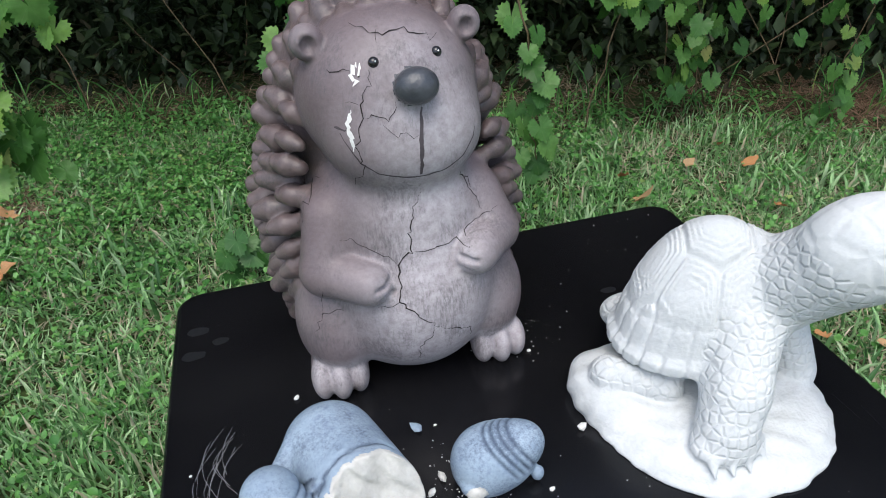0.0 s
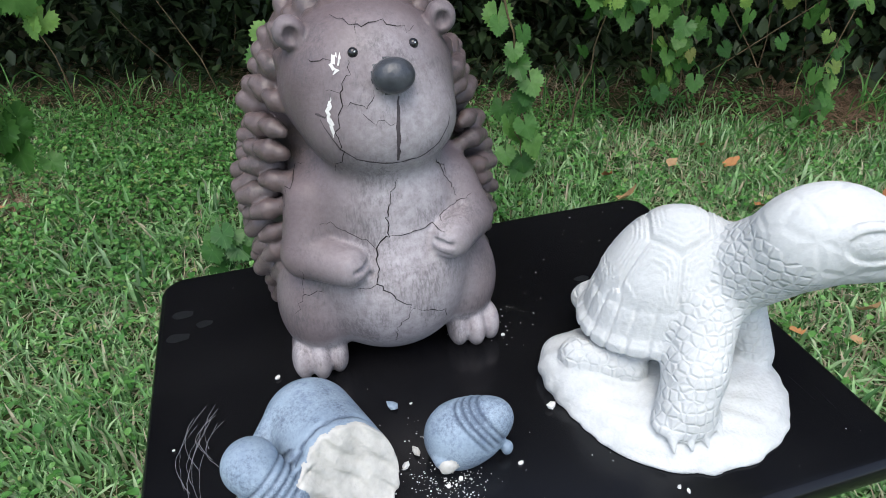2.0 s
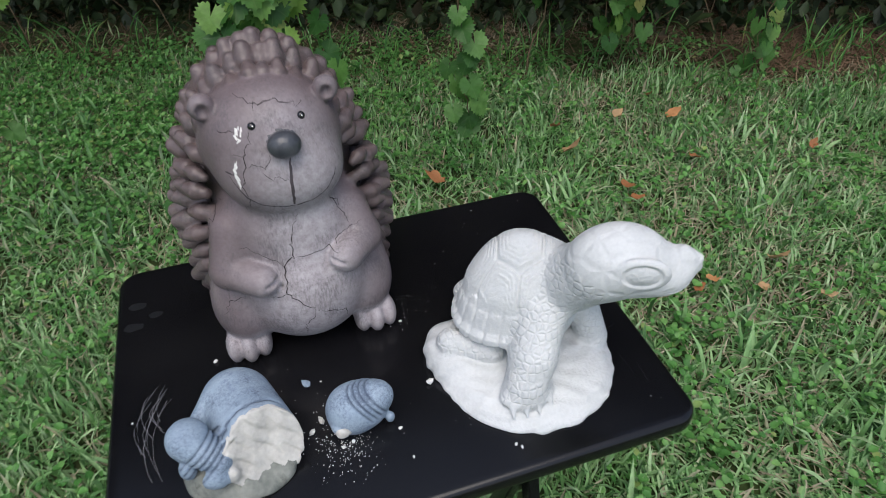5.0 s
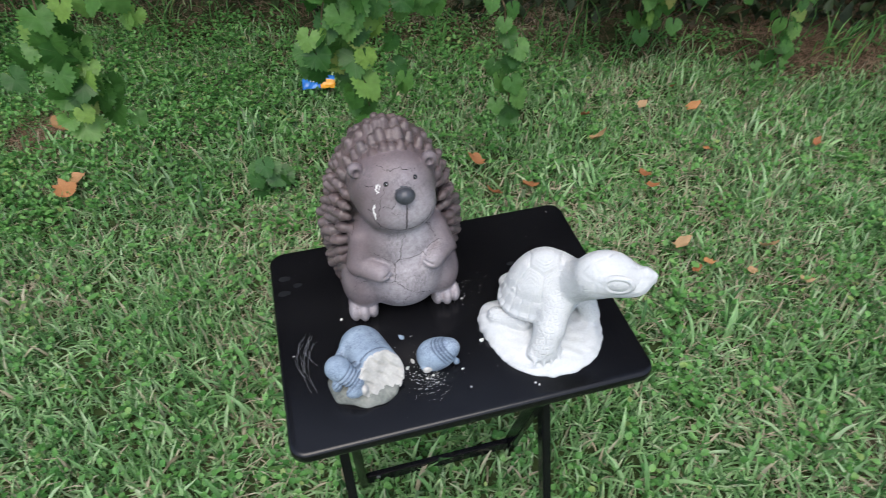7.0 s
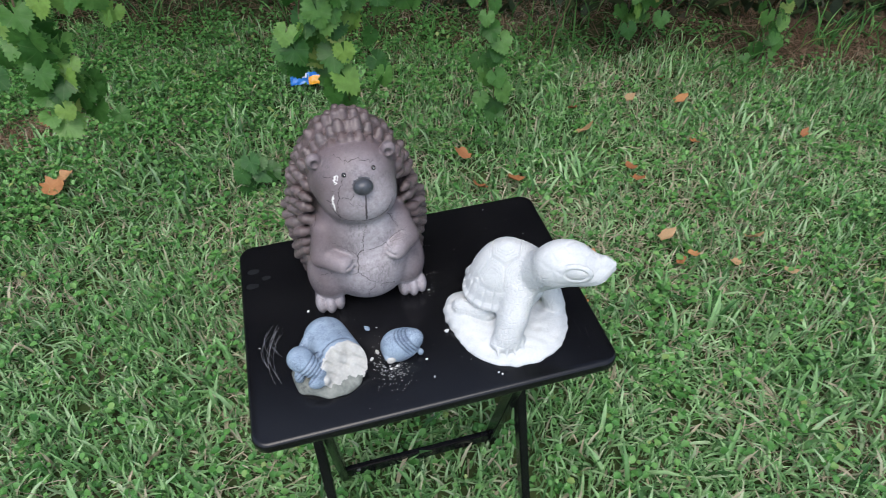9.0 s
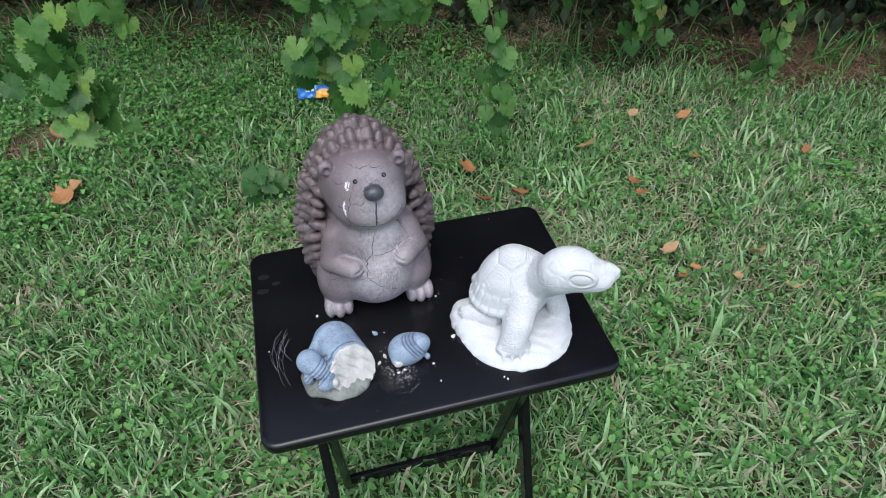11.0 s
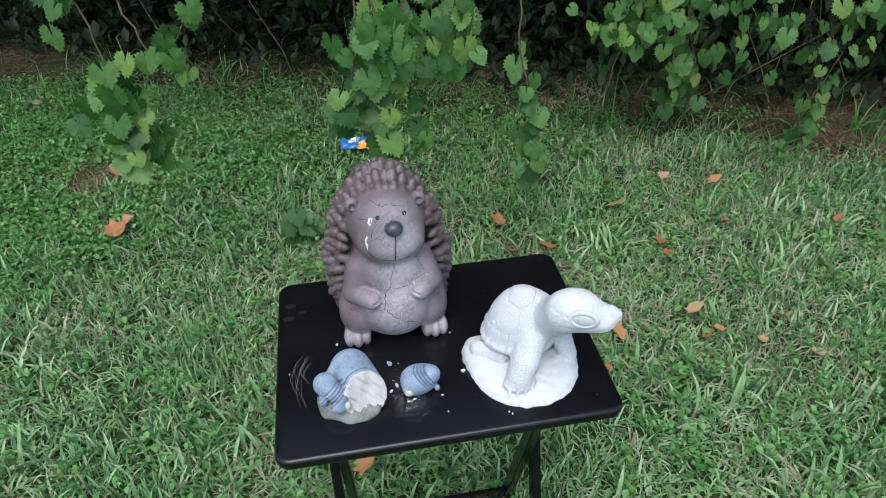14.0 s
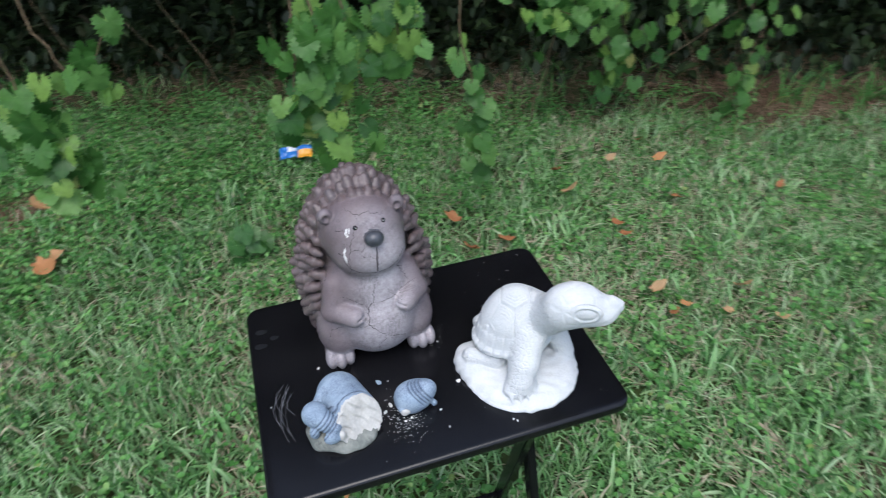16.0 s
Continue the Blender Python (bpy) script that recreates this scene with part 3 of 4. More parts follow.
# leaves above view, spread and lowered to keep light off the wood edge
def shade_roof(r, n):
    x = r.uniform(-6, 7, n)
    y = behind(x) - 0.72 - 0.42 * np.clip(0.5 - x, 0, 1) + r.uniform(0, 1, n) * 4.8
    z = 1.75 + r.gamma(2.0, 0.35, n) + 0.5 * np.clip(behind(x) + 0.2 - y, 0, 1)
    z = z - 0.5 * np.clip((x - 0.5) / 0.5, 0, 1) * np.clip((y - behind(x) + 0.6) / 0.3, 0, 1)
    return np.stack([x, y, z], 1)


foliage("understorey_foliage", "tangled shrub leaves with tree shade painted into their dark green", 100000, under, 0.5, 1.2, seed=5)
foliage("woodland_foliage", "tall dense woodland leaves, added out of view to block the sky", 30000, tall, 1.5, 3.2, seed=8)

# unseen tree, added to carry the vines and block light over the wood edge
tree = tagged(new("tree"), "unseen added tree that carries the vines and shades the wood edge", "tree")
v, f = tube([(0.5, 3.9, -0.05), (0.48, 3.85, 0.8), (0.42, 3.8, 1.8), (0.4, 3.8, 3.2), (0.45, 3.8, 4.8)], 0.13, 0.05, 12)
part("trunk", mesh("trunk", v, f, M_BARK), tree)
for ends in (((-0.2, 2.4, 2.1), (-0.75, 1.02, 1.88)), ((0.2, 2.2, 2.05), (0.05, 0.78, 1.88)), ((0.45, 2.4, 2.1), (0.40, 1.05, 1.88)), ((0.8, 2.5, 2.1), (1.25, 1.35, 1.88)), ((1.2, 2.6, 2.1), (1.75, 1.15, 1.88))):
    v, f = tube([(0.42, 3.8, 1.75), Vector((0.42, 3.8, 1.85)).lerp(Vector(ends[0]), 0.55), ends[0], Vector(ends[0]).lerp(Vector(ends[1]), 0.6), ends[1]], 0.05, 0.012, 8)
    part("limb", mesh("limb", v, f, M_BARK), tree)
crown = foliage("crown", "", 95000, shade_roof, 1.0, 2.2, tilt=0.5, seed=6)
crown.parent = tree
# upright sheet past the leaves, with deep shade painted into its colour
M_BACK = mat("painted_deep_shade", (0.02, 0.03, 0.013), (0.045, 0.055, 0.025), 3, 0.95, 1.0, 30, 0.1)
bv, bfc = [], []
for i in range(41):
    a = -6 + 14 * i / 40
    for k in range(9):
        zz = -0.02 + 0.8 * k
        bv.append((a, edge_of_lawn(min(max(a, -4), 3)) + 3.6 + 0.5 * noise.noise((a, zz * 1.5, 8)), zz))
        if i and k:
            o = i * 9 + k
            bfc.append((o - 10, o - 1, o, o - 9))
tagged(new("backdrop", mesh("backdrop", bv, bfc, M_BACK)), "plain dark sheet painted as deep shade behind the undergrowth", "backdrop", kind="structure")


# ---- tray table ----
def rounded_top(hx0, hx1, hy0, hy1, r, z0, z1):
    bm = bmesh.new()
    ring = []
    for cx, cy, a0 in ((hx1 - r, hy1 - r, 0), (hx0 + r, hy1 - r, 90), (hx0 + r, hy0 + r, 180), (hx1 - r, hy0 + r, 270)):
        for i in range(9):
            a = radians(a0 + 90 * i / 8)
            ring.append(bm.verts.new((cx + r * math.cos(a), cy + r * math.sin(a), z0)))
    f = bm.faces.new(ring)
    up = bmesh.ops.extrude_face_region(bm, geom=[f])
    bmesh.ops.translate(bm, vec=(0, 0, z1 - z0), verts=[e for e in up["geom"] if isinstance(e, bmesh.types.BMVert)])
    bmesh.ops.recalc_face_normals(bm, faces=bm.faces[:])
    edges = [e for e in bm.edges if abs(e.verts[0].co.z - e.verts[1].co.z) < 1e-6]
    bmesh.ops.bevel(bm, geom=edges, offset=0.006, segments=4, profile=0.5, affect="EDGES")
    me = bpy.data.meshes.new("tabletop")
    bm.to_mesh(me)
    bm.free()
    me.materials.append(M_BLACK)
    smooth_all(me)
    return me


def with_mat(me, m):
    me.materials.append(m)
    return me


table = tagged(new("tray_table"), "black lacquered wooden folding tray table, scratched", "table")
top = part("tabletop", rounded_top(-0.243, 0.243, -0.19, 0.168, 0.022, TOP - 0.019, TOP), table, "glossy black top with scratches and dust")
for sx in (-1, 1):
    part("leg", with_mat(box_bar((sx * 0.190, 0.100, TOP - 0.02), (sx * 0.190, -0.095, 0.0), 0.017, 0.028), M_BLACK), table)
    part("leg", with_mat(box_bar((sx * 0.168, -0.100, TOP - 0.02), (sx * 0.168, 0.088, 0.0), 0.017, 0.028), M_BLACK), table)
    part("cleat", with_mat(box_bar((sx * 0.2145, -0.13, TOP - 0.031), (sx * 0.2145, 0.13, TOP - 0.031), 0.02, 0.022), M_BLACK), table)
rail = part("stretcher", with_mat(box_bar((-0.1595, 0.073, 0.045), (0.1595, 0.073, 0.045), 0.012, 0.03, (0, 1, 0)), M_BLACK), table)
part("stretcher", with_mat(box_bar((-0.1595, -0.080, 0.585), (0.1595, -0.080, 0.585), 0.012, 0.03, (0, 1, 0)), M_BLACK), table)


def disc(r, h):
    bm = bmesh.new()
    bmesh.ops.create_cone(bm, cap_ends=True, segments=14, radius1=r, radius2=r * 0.8, depth=h)
    me = bpy.data.meshes.new("disc")
    bm.to_mesh(me)
    bm.free()
    me.materials.append(M_STEEL)
    return me


part("screw", disc(0.005, 0.003), rail, "dull steel screw head", pose(-0.135, 0.0665, 0.052, 90))


def flat_line(pts, w, r, z):
    """A hair-thin, wavering mark on the table."""
    v, f = [], []
    n = len(pts)
    for i, (px, py) in enumerate(pts):
        qx, qy = pts[min(i + 1, n - 1)][0] - pts[max(i - 1, 0)][0], pts[min(i + 1, n - 1)][1] - pts[max(i - 1, 0)][1]
        ll = math.hypot(qx, qy) or 1
        ww = w * r.uniform(0.4, 1.2) / 2
        v += [(px - qy / ll * ww, py + qx / ll * ww, z), (px + qy / ll * ww, py - qx / ll * ww, z)]
        if i:
            f.append((2 * i - 2, 2 * i - 1, 2 * i + 1, 2 * i))
    return v, f


r = np.random.default_rng(21)
for k in range(11):
    x0, y0 = -0.191 - 0.0018 * k + r.normal(0, 0.002), -0.004 - r.uniform(0, 0.03)
    bow, ln = r.uniform(0.005, 0.012), r.uniform(0.035, 0.085)
    pts = [(x0 - bow * math.sin(math.pi * t) - 0.004 * t + r.normal(0, 0.0003), y0 - ln * t) for t in np.linspace(0, 1, 12)]
    v, f = flat_line(pts, 0.00038, r, TOP + 0.0004 + 0.00002 * k)
    part("scratch", mesh("scratch", v, f, M_SCRATCH, smooth=False), top, "fine white scratch")
for k in range(5):
    x0, y0, a, ln = r.uniform(0.17, 0.225), r.uniform(-0.13, -0.03), r.uniform(0, 6), r.uniform(0.02, 0.05)
    pts = [(x0 + ln * t * math.cos(a), y0 + ln * t * math.sin(a) + 0.004 * math.sin(3 * t)) for t in np.linspace(0, 1, 8)]
    v, f = flat_line([(px, py) for px, py in pts if abs(px) < 0.235], 0.0004, r, TOP + 0.0004 + 0.00002 * k)
    part("scratch", mesh("scratch", v, f, M_SMEAR, smooth=False), top)
for cx, cy, rr in ((-0.223, 0.11, 0.009), (-0.226, 0.08, 0.010), (-0.205, 0.092, 0.007), (0.119, 0.05, 0.007)):
    ring = [(cx + rr * (1 + 0.35 * noise.noise((math.cos(a), math.sin(a), cx * 90))) * math.cos(a), cy + 0.6 * rr * (1 + 0.3 * noise.noise((math.cos(a), math.sin(a), cy * 90))) * math.sin(a), TOP + 0.0003) for a in np.linspace(0, 2 * math.pi, 18, endpoint=False)]
    part("smear", mesh("smear", ring, [tuple(range(18))], M_SMEAR, smooth=False), top, "grey dusty smear")


# ---- crying hedgehog garden statue ----
def hedgehog():
    r = np.random.default_rng(5)
    cl = Clay((-0.175, -0.05, TOP - 0.006), (0.065, 0.175, 0.965), 0.00155)
    # quill mantle
    cl.egg((CX, 0.082, 0.745), (0.080, 0.066, 0.100), 0.01, 1)
    cl.egg((CX, 0.080, 0.856), (0.068, 0.058, 0.072), 0.03, 1)

    def outline(phi, k, y):
        sz, cz = math.sin(phi), math.cos(phi)
        if sz < 0:
            cz = 1.06 * math.copysign(abs(cz) ** 0.25, cz)
        return Vector((CX + k * 0.091 * cz * (1 - 0.13 * max(sz, -0.2)), y, 0.800 + k * (0.136 if sz > 0 else 0.138) * sz))

    # rings of blunt quills, short and overlapping: depth, inner and outer reach, thickness
    for ring, (yq, k0, k1, th) in enumerate(((0.034, 0.68, 0.86, 0.0074), (0.050, 0.74, 0.95, 0.0084), (0.070, 0.76, 0.985, 0.0088), (0.088, 0.76, 0.965, 0.0088), (0.105, 0.68, 0.90, 0.0090), (0.119, 0.52, 0.79, 0.0090), (0.134, 0.26, 0.58, 0.0090))):
        cnt = int(42 * min(1, 0.3 + 0.7 * k1))
        for k in range(cnt):
            phi = 2 * math.pi * (k + 0.5 * (ring % 2)) / cnt + r.normal(0, 0.03)
            up = max(0.0, math.sin(phi)) * max(0, 3 - ring) * 0.055
            q0, q1 = outline(phi, k0 + up, yq), outline(phi, k1 - 0.02 + 0.6 * up + r.normal(0, 0.012), yq + 0.009)
            if q1.z < 0.668:
                continue
            q1 = q1 + Vector((0, 0, -0.004))
            t = th * r.uniform(0.85, 1.12)
            cl.limb(q0, q0.lerp(q1, 0.55), 0.62 * t, t, 0.0012, 1)
            cl.limb(q0.lerp(q1, 0.55), q1, t, 0.72 * t, 0.0012, 1)
    # body, belly and head
    cl.egg((CX + 0.001, 0.050, 0.730), (0.077, 0.065, 0.074), 0.006, 0)
    cl.egg((CX + 0.003, 0.030, 0.732), (0.059, 0.057, 0.067), 0.012, 0)
    cl.egg((CX, 0.037, 0.793), (0.060, 0.048, 0.046), 0.015, 0)
    cl.egg((CX - 0.001, 0.038, 0.869), (0.0555, 0.050, 0.0520), 0.002, 0)
    cl.egg((CX + 0.003, 0.012, 0.849), (0.046, 0.0305, 0.0325), 0.014, 0)
    # arms and paws
    for sx, pz in ((-1, 0.764), (1, 0.772)):
        sh = (CX + sx * 0.049, 0.022, 0.797)
        el = (CX + sx * 0.057, 0.008, 0.770 + 0.004 * sx)
        pw = (CX + 0.0355 * sx + 0.0025, -0.0135, pz)
        cl.limb(sh, el, 0.0170, 0.0170, 0.006, 0)
        cl.limb(el, pw, 0.0165, 0.0140, 0.003, 0)
        for dz in (0.003, -0.0065):
            cl.limb((pw[0] - sx * 0.0135, pw[1] - 0.004, pz + dz), (pw[0] - sx * 0.003, pw[1] - 0.0135, pz + dz - 0.001), 0.0024, 0.0018, 0.001, None, cut=True)
        # hind leg bulge and foot with three toes
        cl.egg((CX + sx * 0.0525, 0.029, 0.711), (0.031, 0.036, 0.044), 0.004, 0)
        fx = CX + sx * 0.060
        cl.egg((fx, 0.021, 0.675), (0.0195, 0.026, 0.0175), 0.004, 3)
        for t in (-1, 0, 1):
            cl.egg((fx + t * 0.0126, 0.004 + 0.004 * abs(t), 0.6745), (0.0082, 0.0140, 0.0165), 0.0014, 3)
        cl.egg((CX + sx * 0.0455, 0.026, 0.906), (0.0098, 0.009, 0.0104), 0.002, 0)
        cl.egg((CX + sx * 0.0450, 0.016, 0.906), (0.0052, 0.007, 0.0058), 0.001, None, cut=True)
    cl.egg((CX + 0.006, -0.015, 0.8875), (0.0125, 0.0105, 0.0103), 0.001, 2)
    # flat foot
    s, p = cl.box(cl.lo, cl.lo + cl.h * cl.n)
    cl.v = np.maximum(cl.v, TOP - p[..., 2])[: cl.n[0], : cl.n[1], : cl.n[2]]
    verts, faces, cols = cl.skin()
    from_faces = [tuple(int(i) for i in f) for f in faces]
    from mathutils.bvhtree import BVHTree
    tree = BVHTree.FromPolygons([Vector(v) for v in verts], from_faces)
    extra = []
    for w, pts in CRACKS:
        v, f = ribbon(tree, pts, 0.62 * w, r, 0.0008, step=0.0025)
        if f:
            extra.append((v, f, 6))
    for w, pts in TEARS:
        v, f = ribbon(tree, pts, 0.75 * w, r, 0.0007, 0.0005, step=0.0015, ends=0.15)
        if f:
            extra.append((v, f, 7))
    for w, pts in CREASES:
        v, f = ribbon(tree, pts, w, r, 0.0002, 0.0003, ends=0.5)
        if f:
            extra.append((v, f, 5))
    for sx in (-1, 1):
        p0 = tree.ray_cast(Vector((CX + 0.0045 + sx * 0.0180, -0.4, 0.8985)), Vector((0, 1, 0)))[0]
        # black eyeball, then a tiny white dot painted on as its highlight
        for off, rad, mt in ((Vector((0, 0.0008, 0)), 0.0031, 4), (Vector((0.0006, -0.0020, 0.0013)), 0.0005, 7)):
            bm = bmesh.new()
            bmesh.ops.create_uvsphere(bm, u_segments=16, v_segments=10, radius=rad)
            extra.append(([v.co * 1.0 + p0 + off for v in bm.verts], [tuple(v.index for v in f.verts) for f in bm.faces], mt))
            bm.free()

    def tone(v):
        g = lambda cx, cz, rx, rz: np.exp(-(((v[:, 0] - cx) / rx) ** 2 + ((v[:, 2] - cz) / rz) ** 2))
        front = np.clip((0.03 - v[:, 1]) / 0.03, 0, 1)
        t = 1.35 * g(CX + 0.005, 0.730, 0.044, 0.054) + 0.9 * g(CX + 0.012, 0.800, 0.032, 0.028) + 0.95 * g(CX + 0.014, 0.858, 0.038, 0.036) + 0.35 * g(CX + 0.01, 0.905, 0.03, 0.016)
        toes = np.clip((0.70 - v[:, 2]) / 0.01, 0, 1) * np.clip((0.02 - v[:, 1]) / 0.01, 0, 1)
        brush = np.clip((np.hypot((v[:, 0] - CX) / 0.091, (v[:, 2] - 0.80) / 0.145) - 0.86) / 0.12, 0, 1) * np.clip((v[:, 2] - 0.70) / 0.05, 0, 1)
        return t * front + 0.85 * toes + 0.25 * brush

    return solid("hedgehog_statue", verts, faces, cols, [M_BROWN, M_QUILL, M_NOSE, M_BROWN, M_EYE, M_WASH, M_CRACK, M_CHIP_GLINT], tone, extra, 1)


CRACKS = [
    (0.0013, [(-0.052, 0.819), (-0.057, 0.806), (-0.061, 0.796), (-0.061, 0.781), (-0.069, 0.776), (-0.072, 0.764), (-0.073, 0.751), (-0.063, 0.742), (-0.050, 0.729)]),
    (0.0009, [(-0.050, 0.729), (-0.063, 0.713), (-0.063, 0.697)]),
    (0.0008, [(-0.050, 0.729), (-0.027, 0.716), (-0.025, 0.702)]),
    (0.0009, [(-0.061, 0.781), (-0.047, 0.781), (-0.034, 0.782), (-0.028, 0.782), (-0.014, 0.790), (-0.000, 0.794)]),
    (0.0009, [(-0.023, 0.823), (-0.016, 0.805), (-0.010, 0.794)]),
    (0.0006, [(-0.070, 0.773), (-0.077, 0.781), (-0.086, 0.785), (-0.097, 0.791), (-0.105, 0.790)]),
    (0.0006, [(-0.107, 0.739), (-0.120, 0.737), (-0.129, 0.722)]),
    (0.0005, [(-0.120, 0.737), (-0.120, 0.766)]),
    (0.0009, [(-0.105, 0.822), (-0.119, 0.809), (-0.126, 0.790)]),
    (0.0006, [(-0.073, 0.751), (-0.080, 0.747), (-0.086, 0.747)]),
    (0.0010, [(-0.078, 0.914), (-0.072, 0.913), (-0.065, 0.911), (-0.058, 0.911), (-0.051, 0.910), (-0.044, 0.909), (-0.036, 0.905), (-0.032, 0.906)]),
    (0.0006, [(-0.065, 0.911), (-0.067, 0.906)]),
    (0.0009, [(-0.074, 0.896), (-0.073, 0.891), (-0.079, 0.883), (-0.081, 0.878), (-0.082, 0.870), (-0.084, 0.864), (-0.086, 0.854), (-0.083, 0.844), (-0.087, 0.834), (-0.088, 0.824)]),
    (0.0008, [(-0.081, 0.873), (-0.076, 0.873), (-0.068, 0.869), (-0.061, 0.879)]),
    (0.0008, [(-0.083, 0.896), (-0.089, 0.894), (-0.095, 0.894)]),
    (0.0006, [(-0.070, 0.867), (-0.064, 0.862), (-0.052, 0.861)]),
    (0.0009, [(-0.024, 0.823), (-0.018, 0.815), (-0.017, 0.809)]),
    (0.0005, [(-0.089, 0.879), (-0.080, 0.879)]),
]
CREASES = [
    (0.0016, [(-0.096, 0.866), (-0.093, 0.865), (-0.090, 0.865)]),
    (0.0011, [(-0.094, 0.863), (-0.090, 0.855), (-0.085, 0.846), (-0.076, 0.839), (-0.062, 0.835), (-0.050, 0.834), (-0.037, 0.835), (-0.025, 0.841), (-0.018, 0.850), (-0.016, 0.855)]),
    (0.0024, [(-0.049, 0.875), (-0.051, 0.858), (-0.052, 0.836)]),
]
TEARS = [
    (0.0042, [(-0.079, 0.899), (-0.082, 0.894), (-0.082, 0.888)]),
    (0.0018, [(-0.078, 0.898), (-0.079, 0.892)]),
    (0.0036, [(-0.085, 0.876), (-0.089, 0.869), (-0.089, 0.862), (-0.088, 0.854)]),
]
tagged(new("hedgehog_statue", hedgehog()), "cracked brown plaster hedgehog statue with white chipped tears", "statue")


# ---- white plaster turtle ----
def turtle():
    cl = Clay((0.022, -0.182, TOP - 0.006), (0.25, 0.018, 0.87), 0.0011)
    hd = radians(-25)
    fx, fy = math.cos(hd), math.sin(hd)
    C = Vector((0.1200, -0.0650, 0))

    def at(u, w, z):
        return (C.x + u * fx - w * fy, C.y + u * fy + w * fx, z)

    def lumps(q, p):
        return 0.0007 * np.sin(p[..., 0] * 210 + 2 * np.sin(p[..., 1] * 130)) * np.sin(p[..., 1] * 170 + 1) + 0.0005 * np.sin(p[..., 1] * 370 + p[..., 2] * 260 + 3 * np.sin(p[..., 0] * 90))

    rot = [(fx, -fy, 0), (fy, fx, 0), (0, 0, 1)]
    # rough round base, thicker towards the tail
    cl.egg((0.122, -0.084, TOP + 0.001), (0.081, 0.080, 0.016), 0.004, 0, shape=lumps)
    cl.egg((0.121, -0.083, TOP + 0.006), (0.068, 0.066, 0.014), 0.012, 0, shape=lumps)
    cl.egg((0.064, -0.060, TOP + 0.008), (0.030, 0.034, 0.022), 0.014, 0, shape=lumps)
    # belly
    cl.egg(at(0.0, 0, 0.712), (0.050, 0.040, 0.030), 0.006, 0, rot)
    # shell: a dome over a flared rim that climbs to the neck
    s, p = cl.box((0.03, -0.15, 0.69), (0.2, 0.018, 0.83))
    q = p - np.array((C.x, C.y, 0))
    u, w = q[..., 0] * fx + q[..., 1] * fy, -q[..., 0] * fy + q[..., 1] * fx
    a, b = 0.0565, 0.0455
    rho = np.hypot(u / a, w / b)
    ang = np.arctan2(w / b, u / a)
    rim = 0.7075 + 0.16 * np.clip(u + 0.045, 0, None) + 0.80 * np.clip(u - 0.008, 0, 0.050)
    arc = np.arcsin(np.clip(rho, 0, 1)) * 0.050 / np.maximum(rho, 1e-4)
    U, W = u / a * arc, w / b * arc
    seeds = [(x, 0.0) for x in (-0.070, -0.036, -0.002, 0.032, 0.066)] + [(x, k * 0.047) for x in (-0.054, -0.019, 0.016, 0.050) for k in (-1, 1)]
    near = np.stack([np.hypot(U - x, (W - y) * 0.72) for x, y in seeds], 0)
    near.sort(axis=0)
    gap = near[1] - near[0]
    on_dome = np.clip((0.87 - rho) / 0.03, 0, 1)
    groove = 0.0024 * np.exp(-((gap / 0.0022) ** 2))
    rings = 0.00075 * np.sin(gap * 2 * np.pi / 0.0048) * np.clip(gap / 0.004, 0, 1) * np.clip((0.021 - gap) / 0.004, 0, 1)
    plate = np.abs(((ang * 12 / np.pi) % 1.0) - 0.5)
    skirt = 0.0055 * np.exp(-(((0.5 - plate) / 0.09) ** 2)) + 0.0003 * np.sin(rho * 160)
    apex = 0.797 - 0.10 * np.clip(u - 0.03, 0, None)
    dome = (apex - rim) * np.clip(1 - (rho / 0.99) ** 1.9, 0, 1) ** 0.62
    flare = 0.015 * np.clip((1.08 - rho) / 0.20, 0, 1.4) ** 0.8
    top = rim + np.maximum(dome, flare) - 0.0040 * np.exp(-(((rho - 0.880) / 0.020) ** 2))
    top = top - (groove + rings) * on_dome * (1 + 2.4 * rho**2) - skirt * (1 - on_dome)
    steep = 1 / np.sqrt(1 + (1.25 * np.clip(rho, 0, 0.95)) ** 4)
    d = np.maximum((p[..., 2] - top) * steep, (rim - 0.0045) - p[..., 2])
    d = np.maximum(d, (rho - 1.06 + 0.035 * np.exp(-(((0.5 - plate) / 0.09) ** 2))) * 0.05)
    cl.join(s, d.astype(np.float32), 0.0012, 0)
    # legs
    cl.limb((0.127, -0.094, 0.738), (0.112, -0.117, 0.708), 0.0245, 0.0195, 0.006, 1)
    cl.limb((0.112, -0.117, 0.708), (0.102, -0.128, 0.687), 0.0195, 0.0190, 0.006, 1)
    cl.egg((0.101, -0.132, 0.680), (0.0235, 0.0155, 0.0105), 0.005, 1)
    for t in (-1.5, -0.5, 0.5, 1.5):
        cl.limb((0.101 + t * 0.0105, -0.1435 + 0.002 * abs(t), 0.680), (0.100 + t * 0.0115, -0.1515 + 0.002 * abs(t), 0.6735), 0.0042, 0.0012, 0.001, 0)
    cl.limb((0.166, -0.070, 0.740), (0.187, -0.088, 0.676), 0.0175, 0.0140, 0.006, 1)
    cl.limb((0.057, -0.063, 0.687), (0.089, -0.083, 0.685), 0.0130, 0.0115, 0.003, 1)
    cl.egg(at(-0.036, 0.036, 0.692), (0.026, 0.016, 0.016), 0.006, 1, rot)
    # neck and head
    hc = Vector((0.1765, -0.1285, 0.8035))
    cl.limb((0.146, -0.084, 0.752), hc + Vector((-0.018, 0.010, -0.011)), 0.0285, 0.0265, 0.008, 1)
    hh, pt = radians(-26), 0.09
